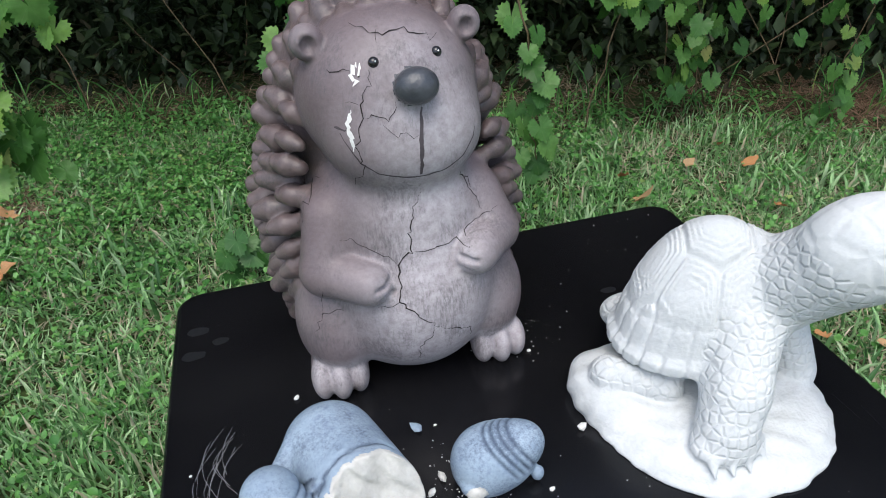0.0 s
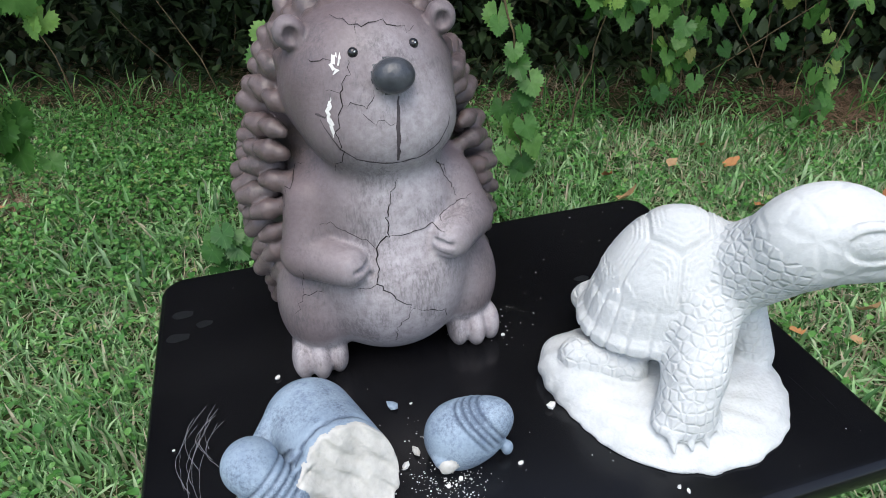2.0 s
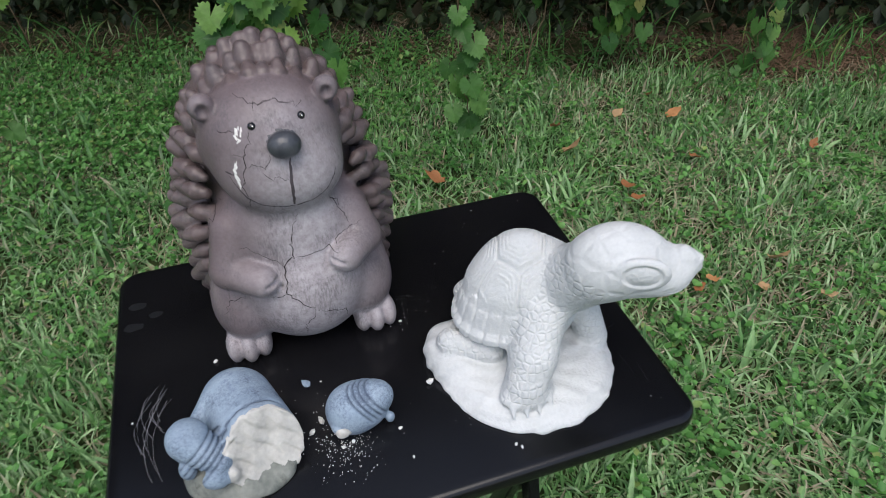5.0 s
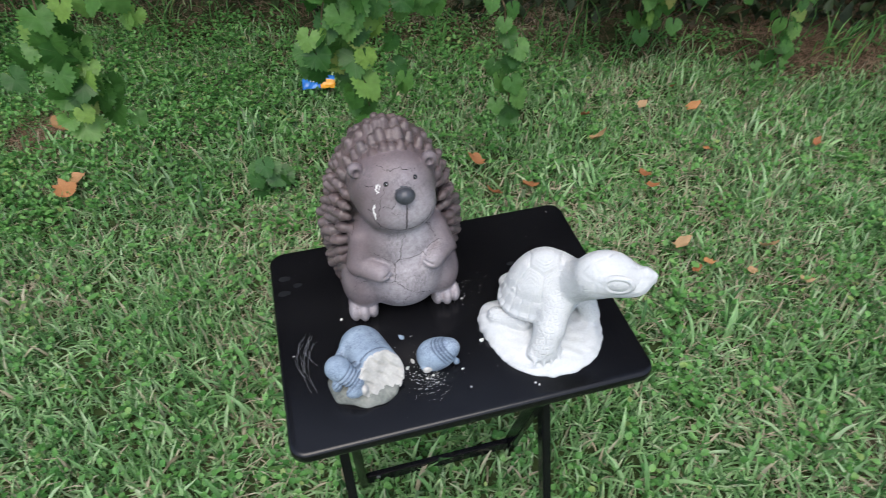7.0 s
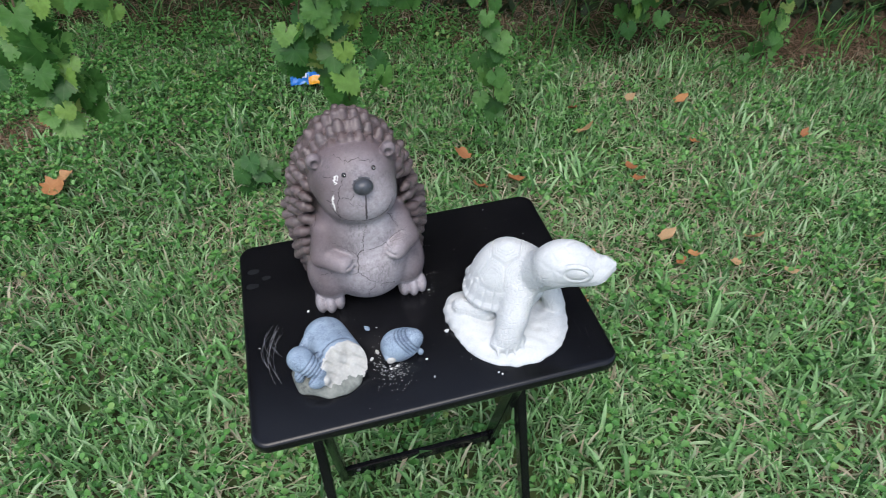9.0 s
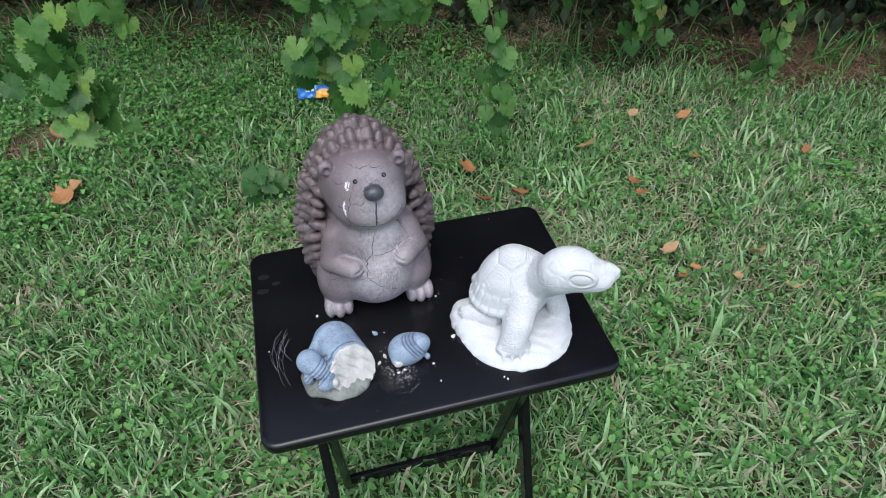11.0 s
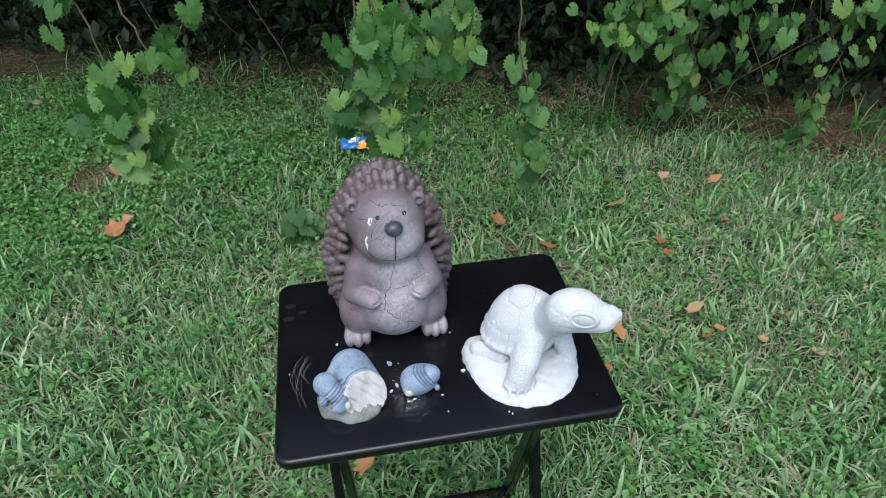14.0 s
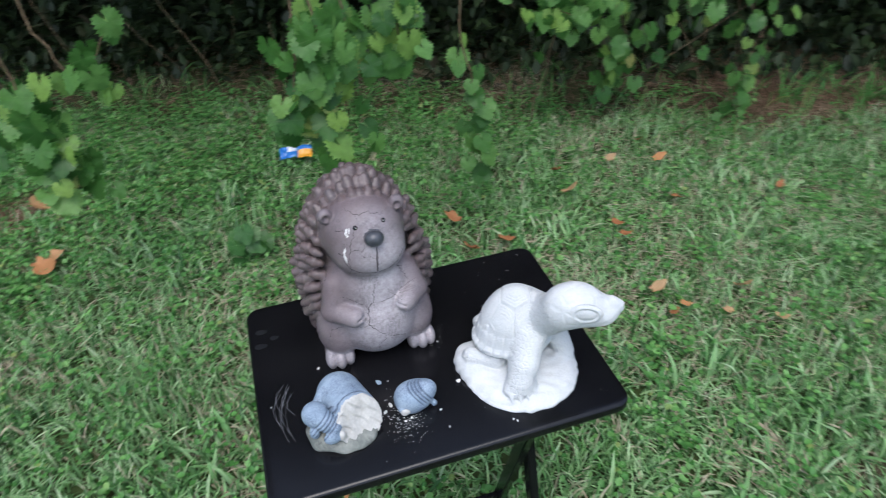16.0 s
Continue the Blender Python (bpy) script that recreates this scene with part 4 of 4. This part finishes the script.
    hrot = np.array([(math.cos(hh), -math.sin(hh), 0), (math.sin(hh), math.cos(hh), 0), (0, 0, 1)]) @ np.array([(math.cos(pt), 0, -math.sin(pt)), (0, 1, 0), (math.sin(pt), 0, math.cos(pt))])
    hv = lambda a, b, c: tuple(np.array(hc) + hrot @ np.array((a, b, c)))
    cl.egg(hv(-0.006, 0, 0.001), (0.038, 0.0285, 0.0300), 0.008, 2, hrot)
    cl.egg(hv(0.022, 0, -0.008), (0.027, 0.0225, 0.0185), 0.010, 2, hrot)
    cl.egg(hv(0.036, 0, 0.000), (0.0165, 0.0125, 0.0120), 0.005, 2, hrot)
    cl.limb(hv(0.040, 0, 0.006), hv(0.0505, 0, 0.0035), 0.0085, 0.0040, 0.003, 2)
    cl.limb(hv(0.044, 0, -0.006), hv(0.0500, 0, -0.004), 0.0080, 0.0045, 0.003, 2)
    for sx in (-1,):
        # heavy lids round a bulging eye
        cl.egg(hv(0.008, sx * 0.0245, 0.0085), (0.0205, 0.0060, 0.0150), 0.002, 0, hrot)
        cl.egg(hv(0.008, sx * 0.0320, 0.0095), (0.0170, 0.0075, 0.0118), 0.001, 0, hrot, cut=True)
        cl.egg(hv(0.008, sx * 0.0238, 0.0085), (0.0155, 0.0058, 0.0105), 0.0006, 0, hrot)
        cl.limb(hv(0.054, sx * 0.004, -0.0085), hv(0.034, sx * 0.0185, -0.0135), 0.0014, 0.0014, 0.001, 0, cut=True)
        cl.limb(hv(0.034, sx * 0.0185, -0.0135), hv(0.014, sx * 0.0275, -0.0135), 0.0014, 0.0010, 0.001, 0, cut=True)
        cl.egg(hv(0.0520, sx * 0.0035, 0.0060), (0.0014, 0.0014, 0.0014), 0.001, 0, cut=True)
    s, p = cl.box(cl.lo, cl.lo + cl.h * cl.n)
    cl.v = np.maximum(cl.v, TOP - p[..., 2])[: cl.n[0], : cl.n[1], : cl.n[2]]
    verts, faces, cols = cl.skin()
    return solid("turtle_statue", verts, faces, cols, [M_WHITE, M_SCALE, M_HEADSC], None, None, 1)


tagged(new("turtle_statue", turtle()), "unpainted white plaster turtle statue on a round base", "statue")


# ---- broken manatee group ----
def wrinkles(axis, freq, amp, lo, hi):
    ax = np.array(axis) / np.linalg.norm(axis)

    def f(q, p):
        t = q @ ax
        return np.where((t > lo) & (t < hi), amp * np.exp(-((np.sin(t * freq * np.pi) / 0.35) ** 2)), 0)
    return f


CALF_RINGS = (-0.004, 0.001, 0.0055, 0.010, 0.014)


def manatees():
    cl = Clay((-0.205, -0.165, TOP - 0.006), (-0.07, -0.03, 0.76), 0.0011)
    bump = lambda q, p: 0.0022 * np.sin(p[..., 0] * 130 + 1) * np.sin(p[..., 1] * 150) + 0.001 * np.sin(p[..., 2] * 260 + p[..., 0] * 200)
    cl.egg((-0.127, -0.111, TOP + 0.002), (0.036, 0.034, 0.016), 0.004, 2, shape=bump)
    cl.egg((-0.155, -0.105, TOP + 0.005), (0.027, 0.033, 0.018), 0.004, 2, shape=bump)
    cl.egg((-0.135, -0.080, TOP + 0.006), (0.038, 0.034, 0.020), 0.004, 2, shape=bump)
    # mother's trunk, then the broken face
    keep = cl.v.copy()
    cl.v[:] = 0.5
    cl.limb((-0.113, -0.126, 0.690), (-0.132, -0.068, 0.686), 0.0315, 0.030, 0.004, 0)
    nrm = np.array((0.30, -0.80, 0.42))
    nrm /= np.linalg.norm(nrm)
    s, p = cl.box(cl.lo, cl.lo + cl.h * cl.n)
    rough = 0.0012 * np.sin(p[..., 0] * 300 + p[..., 2] * 170) * np.sin(p[..., 2] * 240) + 0.0008 * np.sin(p[..., 0] * 640 + p[..., 2] * 500)
    plane = (p - np.array((-0.113, -0.122, 0.689))) @ nrm + rough
    r2 = np.linalg.norm(p - np.array((-0.114, -0.128, 0.689)), axis=-1)
    plane = plane + 0.0035 * np.exp(-((r2 / 0.018) ** 2))
    cut = plane > cl.v
    cl.v = np.maximum(cl.v, plane).astype(np.float32)
    cl.c[(plane > -0.0016) & (cl.v < 0.006)] = 1
    # groove round the trunk behind the break
    cl.v = cl.v + (0.0013 * np.exp(-(((plane + 0.009) / 0.0011) ** 2))).astype(np.float32)
    mom, mc = cl.v.copy(), cl.c.copy()
    cl.v = np.minimum(keep, mom)
    cl.c = np.where(mom < keep, mc, 2).astype(np.int8)
    cl.limb((-0.164, -0.084, 0.693), (-0.152, -0.068, 0.702), 0.0070, 0.0060, 0.003, 0)
    # calf with a wrinkled neck, head and flippers
    ax = np.array((0.60, -0.35, -0.60))
    cl.egg((-0.166, -0.108, 0.707), (0.0150, 0.016, 0.016), 0.006, 0)
    cl.limb((-0.168, -0.107, 0.708), (-0.155, -0.119, 0.700), 0.0156, 0.0130, 0.003, 0)
    cl.egg((-0.1480, -0.1265, 0.6955), (0.0088, 0.0085, 0.0085), 0.0045, 0)
    axn = ax / np.linalg.norm(ax)
    s, p = cl.box(cl.lo, cl.lo + cl.h * cl.n)
    p = p[: cl.n[0], : cl.n[1], : cl.n[2]]
    tt = (p - np.array((-0.160, -0.117, 0.702))) @ axn
    near = np.linalg.norm(p - np.array((-0.155, -0.121, 0.700)), axis=-1) < 0.024
    for t0 in CALF_RINGS:
        cl.v = cl.v + np.where(near, 0.0014 * np.exp(-(((tt - t0) / 0.0010) ** 2)), 0)
    cl.egg((-0.172, -0.121, 0.690), (0.0065, 0.006, 0.0105), 0.003, 0)
    cl.egg((-0.152, -0.1335, 0.686), (0.011, 0.006, 0.0095), 0.003, 0)
    cl.egg((-0.1405, -0.1325, 0.685), (0.0055, 0.005, 0.008), 0.002, 1)
    s, p = cl.box(cl.lo, cl.lo + cl.h * cl.n)
    cl.v = np.maximum(cl.v, TOP - p[..., 2])[: cl.n[0], : cl.n[1], : cl.n[2]]
    verts, faces, cols = cl.skin()

    def tone(v):
        dm = (v - np.array((-0.113, -0.122, 0.689))) @ nrm + 0.009
        t1 = np.exp(-((dm / 0.0013) ** 2)) * (v[:, 0] > -0.143)
        tc = (v - np.array((-0.160, -0.117, 0.702))) @ axn
        nr = np.linalg.norm(v - np.array((-0.155, -0.121, 0.700)), axis=1) < 0.023
        t2 = sum(np.exp(-(((tc - t0) / 0.0009) ** 2)) for t0 in CALF_RINGS) * nr
        return t1 + t2

    return solid("manatee_statue", verts, faces, cols, [M_BLUE, M_BROKEN, M_ROCK], tone, None, 1)


tagged(new("manatee_statue", manatees()), "broken blue-grey manatee statue on a stone-coloured base", "statue")


def manatee_head():
    cl = Clay((-0.08, -0.14, TOP - 0.006), (0.01, -0.06, 0.73), 0.0009)
    cl.egg((-0.0410, -0.097, 0.677), (0.0235, 0.0205, 0.0245), 0.004, 0)
    cl.egg((-0.0280, -0.099, 0.683), (0.0175, 0.0175, 0.0205), 0.008, 0)
    cl.egg((-0.0185, -0.101, 0.690), (0.0115, 0.0120, 0.0125), 0.005, 0)
    ax = np.array((0.75, -0.1, 0.45))
    ax /= np.linalg.norm(ax)
    s, p = cl.box(cl.lo, cl.lo + cl.h * cl.n)
    p = p[: cl.n[0], : cl.n[1], : cl.n[2]]
    t = (p - np.array((-0.036, -0.099, 0.684))) @ ax
    bend = lambda q: (q - np.array((-0.036, -0.099, 0.684))) @ ax - 14 * (q[..., 1] + 0.1) ** 2
    fade = lambda q: np.clip((q[..., 2] - 0.676) / 0.006, 0, 1)
    for t0 in (0.001, 0.0055, 0.010, 0.0145):
        cl.v = cl.v + 0.0016 * np.exp(-(((bend(p) - t0) / 0.0012) ** 2)) * fade(p)
    cl.egg((-0.008, -0.110, 0.694), (0.0011, 0.0011, 0.0011), 0.001, 1, cut=True)
    cl.egg((-0.009, -0.096, 0.697), (0.0011, 0.0011, 0.0011), 0.001, 1, cut=True)
    cl.egg((-0.024, -0.118, 0.694), (0.0011, 0.0011, 0.0011), 0.001, 1, cut=True)
    # flipper stump with a bare broken end
    cl.limb((-0.055, -0.102, 0.674), (-0.0545, -0.108, 0.672), 0.0086, 0.0076, 0.001, 0)
    cl.egg((-0.0542, -0.1148, 0.671), (0.0056, 0.003, 0.0050), 0.0006, 2)
    cl.egg((-0.013, -0.109, 0.668), (0.004, 0.0035, 0.006), 0.003, 0)
    cl.v = np.maximum(cl.v, TOP - p[..., 2])
    verts, faces, cols = cl.skin()
    tone = lambda v: sum(np.exp(-(((bend(v) - t0) / 0.0010) ** 2)) for t0 in (0.001, 0.0055, 0.010, 0.0145)) * fade(v)
    return solid("manatee_fragment", verts, faces, cols, [M_BLUE, M_BLUEDK, M_BROKEN], tone, None, 1)


tagged(new("manatee_fragment", manatee_head()), "broken-off blue-grey manatee head lying on the table", "statue piece")


# ---- chips and crumbs ----
def shard(r, size, flat):
    bm = bmesh.new()
    bmesh.ops.create_icosphere(bm, subdivisions=1, radius=1)
    for v in bm.verts:
        v.co *= 0.7 + 0.5 * r.random()
    bmesh.ops.scale(bm, vec=(size, size * 0.7, size * flat), verts=bm.verts)
    me = bpy.data.meshes.new("chip")
    bm.to_mesh(me)
    bm.free()
    return me


r = np.random.default_rng(31)
for cx, cy, sz, flat, rz, mt in ((-0.075, -0.045, 0.0062, 0.3, 130, M_BLUE), (0.031, -0.081, 0.0042, 0.8, 20, M_CHIP_GLINT), (-0.151, 0.008, 0.0030, 0.6, 60, M_CHIP_GLINT),
                             (-0.069, -0.090, 0.0042, 0.7, 110, M_CHIP_GLINT), (-0.078, -0.099, 0.0034, 0.9, 40, M_CHIP_GLINT), (-0.007, -0.118, 0.0020, 0.8, 10, M_CHIP_GLINT),
                             (-0.004, -0.148, 0.0017, 0.8, 70, M_CHIP_GLINT), (0.079, -0.164, 0.0018, 0.8, 33, M_CHIP_GLINT), (0.083, -0.168, 0.0019, 0.7, 80, M_CHIP_GLINT),
                             (-0.056, -0.121, 0.0021, 0.8, 15, M_CHIP_GLINT), (-0.223, -0.039, 0.0013, 0.8, 0, M_CHIP_GLINT), (0.026, 0.001, 0.0017, 0.8, 0, M_CHIP_GLINT),
                             (-0.062, -0.047, 0.0014, 0.6, 0, M_CHIP_GLINT), (-0.047, -0.118, 0.0022, 0.8, 45, M_CHIP_GLINT)):
    me = shard(r, sz, flat)
    me.materials.append(mt)
    ob = new("plaster_chip", me)
    ob.matrix_world = pose(cx, cy, TOP + sz * flat * 0.85, 0, 0, rz)
    tagged(ob, "small chip of blue painted plaster" if mt is M_BLUE else "small white plaster crumb on the black table", "plaster chip", "chips on the table")
n = 420
cx = np.concatenate([r.normal(-0.055, 0.014, 260), r.uniform(-0.22, 0.22, 60), r.normal(0.02, 0.02, 50), r.normal(-0.068, 0.008, 50)])
cy = np.concatenate([r.normal(-0.122, 0.012, 260), r.uniform(-0.175, 0.15, 60), r.normal(0.03, 0.02, 50), r.normal(-0.09, 0.016, 50)])
base = np.array([(-1, -1, 0), (1, -0.8, 0), (0.9, 1, 0), (-0.8, 0.9, 0), (0.1, 0, 1.2)]) * 0.00055
m = np.zeros((n, 3, 4))
m[:, :, :3] = spin(n, r, 0.01, 0.22, 0.95)
m[:, 0, 3], m[:, 1, 3], m[:, 2, 3] = cx, cy, TOP + 0.0002
tagged(new("plaster_dust", many("plaster_dust", base, [(0, 1, 4), (1, 2, 4), (2, 3, 4), (3, 0, 4)], m, M_DUST)), "fine white plaster dust on the table", "dust", kind="stuff")


# ---- grape vines ----
def leaf_mesh(seed):
    """A rounded, toothed, heart-based leaf, folded a little along its veins; the stalk joins at the origin."""
    r = np.random.default_rng(seed)
    n = 40
    v = [(0, -0.10, 0.0)]
    inner = []
    for i in range(n):
        a = math.pi * (-0.5 + 0.06) + 2 * math.pi * 0.94 * i / (n - 1)
        rad = 0.5 * (1 + 0.06 * math.cos(3 * (a - math.pi / 2)) + (0.13 if i % 2 else -0.07) + 0.12 * math.exp(-((a - math.pi / 2) / 0.38) ** 2) + 0.05 * math.cos(5 * (a - math.pi / 2)) + r.normal(0, 0.035))
        x, y = rad * math.cos(a), rad * math.sin(a) * 0.95
        fold = 0.10 * abs(x) ** 1.3 - 0.16 * (y + 0.1) ** 2 + 0.03 * math.sin(5 * a + seed)
        v.append((x, y - 0.1, fold))
        inner.append((x * 0.55, y * 0.55 - 0.1, 0.05 * abs(x * 0.55) - 0.16 * (y * 0.55) ** 2))
    v += inner
    f = []
    for i in range(n - 1):
        f.append((0, 1 + n + i, 2 + n + i))
        f.append((1 + n + i, 1 + i, 2 + i, 2 + n + i))
    v = [(x, y + 0.35, z) for x, y, z in v]
    return mesh("leaf", v, f, M_VINE)


LEAVES = [leaf_mesh(s) for s in range(5)]
DARK_LEAVES = [leaf_mesh(s) for s in (7, 8)]
for me in DARK_LEAVES:
    me.materials[0] = M_DARKLEAF


def vine(label, pts, count, spread, size, seed, face=(0, -1, 0.35), lo=0.0, leaves=LEAVES):
    """A hanging shoot through points, with leaves along it that droop and face the light."""
    r = np.random.default_rng(seed)
    stem = [Vector(p) for p in pts]
    fine = []
    for a, b in zip(stem[:-1], stem[1:]):
        for k in range(4):
            q = a.lerp(b, k / 4)
            fine.append(q + Vector((r.normal(0, 0.006), r.normal(0, 0.006), 0)))
    fine.append(stem[-1])
    root = tagged(new("grape_vine"), label, "vine", "hanging vines")
    v, f = tube(fine, 0.0035, 0.0014)
    part("stem", mesh("stem", v, f, M_BARK), root, "thin brown stem")
    for i in range(count):
        t = lo + (1 - lo) * (i + r.uniform(0, 1)) / count
        j = min(int(t * (len(fine) - 1)), len(fine) - 2)
        p = fine[j].lerp(fine[j + 1], t * (len(fine) - 1) - j)
        p = p + Vector((r.normal(0, spread), r.normal(0, spread * 0.7), r.normal(0, spread * 0.5)))
        nrm = (Vector(face) + Vector((r.normal(0, 0.45), r.normal(0, 0.3), r.normal(0, 0.4)))).normalized()
        down = Vector((r.normal(0, 0.35), r.normal(0, 0.2), -1))
        yv = (down - nrm * down.dot(nrm)).normalized()
        xv = yv.cross(nrm)
        s = 0.80 * size * r.uniform(0.65, 1.2)
        m = Matrix((xv * s, yv * s, nrm * s)).transposed().to_4x4()
        m.translation = p
        part("leaf", leaves[int(r.integers(0, len(leaves)))], root, "", m)
    return root


VL = "hanging grape vine shoot with toothed green leaves"
vine(VL, [(-0.72, 1.0, 1.9), (-0.69, 1.0, 0.93), (-0.68, 1.0, 0.77), (-0.675, 1.0, 0.66), (-0.65, 1.0, 0.56), (-0.635, 1.0, 0.47)], 46, 0.038, 0.088, 41, lo=0.45)
vine(VL, [(-0.80, 1.02, 1.9), (-0.76, 1.02, 1.2), (-0.73, 1.02, 0.86)], 22, 0.04, 0.088, 42, lo=0.4)
vine("twig of grape vine with yellowing leaves", [(-0.62, 1.0, 1.9), (-0.595, 1.0, 0.87), (-0.548, 1.0, 0.747), (-0.512, 1.0, 0.774), (-0.42, 1.0, 0.90)], 12, 0.03, 0.075, 43, lo=0.5)
vine(VL, [(-0.02, 0.8, 1.9), (-0.045, 0.8, 0.95), (-0.06, 0.8, 0.75), (-0.105, 0.8, 0.61)], 24, 0.022, 0.072, 44, lo=0.42)
vine(VL, [(0.0, 0.8, 1.9), (0.0, 0.8, 0.93), (0.02, 0.8, 0.72), (0.02, 0.79, 0.50)], 46, 0.03, 0.08, 45, lo=0.42)
vine(VL, [(0.06, 0.82, 1.9), (0.065, 0.82, 0.92), (0.085, 0.82, 0.76)], 30, 0.035, 0.08, 46, lo=0.45)
vine(VL, [(0.20, 0.82, 1.9), (0.195, 0.82, 0.91), (0.188, 0.82, 0.73)], 24, 0.026, 0.078, 47, lo=0.45)
vine(VL, [(0.40, 1.08, 1.9), (0.426, 1.08, 0.83), (0.447, 1.08, 0.61), (0.494, 1.08, 0.458), (0.485, 1.08, 0.317), (0.503, 1.08, 0.21)], 20, 0.022, 0.075, 48, lo=0.33)
vine(VL, [(0.86, 1.5, 1.9), (0.88, 1.5, 0.75), (0.95, 1.5, 0.56), (1.04, 1.5, 0.50)], 46, 0.07, 0.076, 49, lo=0.5)
vine(VL, [(1.10, 1.5, 1.9), (1.12, 1.5, 0.7), (1.13, 1.5, 0.48)], 42, 0.08, 0.076, 50, lo=0.5)
vine(VL, [(1.25, 1.6, 1.9), (1.25, 1.6, 0.55), (1.33, 1.6, 0.32), (1.27, 1.6, 0.18)], 40, 0.05, 0.072, 51, lo=0.5)
vine(VL, [(1.32, 1.4, 1.9), (1.33, 1.4, 0.7), (1.46, 1.4, 0.46)], 32, 0.07, 0.074, 52, lo=0.5)
vine(VL, [(1.58, 1.4, 1.9), (1.6, 1.4, 0.6), (1.80, 1.4, 0.42), (1.74, 1.4, 0.2), (1.71, 1.4, 0.06)], 26, 0.05, 0.07, 53, lo=0.45)
vine(VL, [(1.66, 1.2, 1.9), (1.66, 1.2, 0.75), (1.64, 1.2, 0.53)], 22, 0.06, 0.074, 54, lo=0.5)
vine("bare woody vine stem rising from the ground", [(0.951, 1.7, 0.0), (1.024, 1.7, 0.30), (1.11, 1.7, 0.57), (1.2, 1.7, 1.9)], 10, 0.03, 0.06, 55, lo=0.3)

vine("low weed with broad dark green leaves", [(-0.27, 1.15, -0.005), (-0.272, 1.14, 0.07), (-0.265, 1.13, 0.15)], 8, 0.035, 0.085, 56, (0, -0.7, 0.8), 0.4, DARK_LEAVES)

# bare twigs in the shade
r = np.random.default_rng(77)
for k in range(14):
    x0 = r.uniform(-1.2, 2.3)
    y0 = edge_of_lawn(x0) + r.uniform(0.12, 0.6)
    dx, dy, ln = r.normal(0, 0.25), r.normal(0.1, 0.15), r.uniform(0.3, 0.75)
    v, f = tube([(x0, y0, -0.005), (x0 + 0.3 * dx + 0.02, y0 + 0.3 * dy, 0.3 * ln), (x0 + 0.75 * dx, y0 + 0.7 * dy, 0.72 * ln), (x0 + dx, y0 + dy, ln)], 0.0035, 0.001, 5)
    tagged(new("twig", mesh("twig", v, f, M_BARK)), "thin bare brown twig standing in the undergrowth", "twig", "bare twigs")

# ---- fallen dry leaves ----
def dry_leaf(seed):
    r = np.random.default_rng(seed)
    n = 18
    v = [(0, 0, 0.0)]
    for i in range(n):
        a = 2 * math.pi * i / n
        rad = 0.5 * (0.75 + 0.25 * math.cos(a) + 0.13 * math.cos(5 * a + seed) + r.normal(0, 0.05))
        x, y = rad * math.cos(a) * 1.2, rad * math.sin(a) * 0.8
        v.append((x, y, 0.95 * (x * x + 1.6 * y * y) + 0.06 * math.sin(3 * a + seed)))
    f = [(0, i + 1, (i + 1) % n + 1) for i in range(n)]
    return mesh("fallen_leaf", v, f, M_DEAD)


DRY = [dry_leaf(s) for s in range(4)]
r = np.random.default_rng(61)
for k, (lx, ly, s) in enumerate((
        (0.402, 1.083, 0.049), (0.838, 1.097, 0.05), (0.861, 1.244, 0.038), (1.271, 1.335, 0.028), (1.078, 1.241, 0.038), (1.251, 1.18, 0.041), (0.899, 0.874, 0.037), (0.893, 0.808, 0.039),
        (0.848, 0.539, 0.041), (1.087, 0.469, 0.04), (0.604, 0.491, 0.05), (0.841, 0.435, 0.025), (0.896, 0.454, 0.031), (0.994, 0.391, 0.028), (1.108, 0.324, 0.03), (0.528, 0.381, 0.027),
        (-0.149, 0.194, 0.053), (-0.936, 1.3, 0.071), (-0.904, 1.345, 0.051), (-0.981, 1.67, 0.06), (-1.498, 2.397, 0.043), (0.408, 0.905, 0.04), (0.514, 0.918, 0.042), (1.172, 0.94, 0.031),
        (1.554, 0.866, 0.027))):
    ob = new("fallen_leaf", DRY[k % 4])
    ob.matrix_world = pose(lx, ly, 0.048, r.normal(0, 14), r.normal(0, 14), r.uniform(0, 360)) @ Matrix.Diagonal((1.4 * s, 1.4 * s, 1.3 * s, 1))
    tagged(ob, "curled dry orange-brown leaf fallen on the grass", "leaf", "fallen leaves")


# ---- snack wrapper in the grass ----
def wrapper():
    v, f, ind = [], [], []
    for j in range(9):
        for i in range(17):
            x, y = -0.075 + 0.15 * i / 16, -0.035 + 0.07 * j / 8
            v.append((x, y, 0.020 + 0.016 * noise.noise((x * 28, y * 28, 2)) + 0.006 * noise.noise((x * 70, y * 70, 5)) - 0.010 * (abs(x) / 0.075) ** 4))
            if i and j:
                o = j * 17 + i
                f.append((o - 18, o - 17, o, o - 1))
                ind.append(0 if i < 6 else (1 if i < 10 else 2))
    return mesh("wrapper", v, f, [M_BAGBLUE, M_BAGWHITE, M_BAGORANGE], [2 if (i % 16) > 8 and (i // 16) < 5 else (1 if 3 < (i % 16) < 8 and (i // 16) > 3 else 0) for i in range(len(f))])


ob = new("snack_wrapper", wrapper())
ob.matrix_world = pose(-0.055, 1.73, 0.045, 26, 0, -8) @ Matrix.Diagonal((0.85, 0.8, 0.8, 1))
tagged(ob, "crumpled blue, white and orange snack wrapper in the grass", "wrapper")
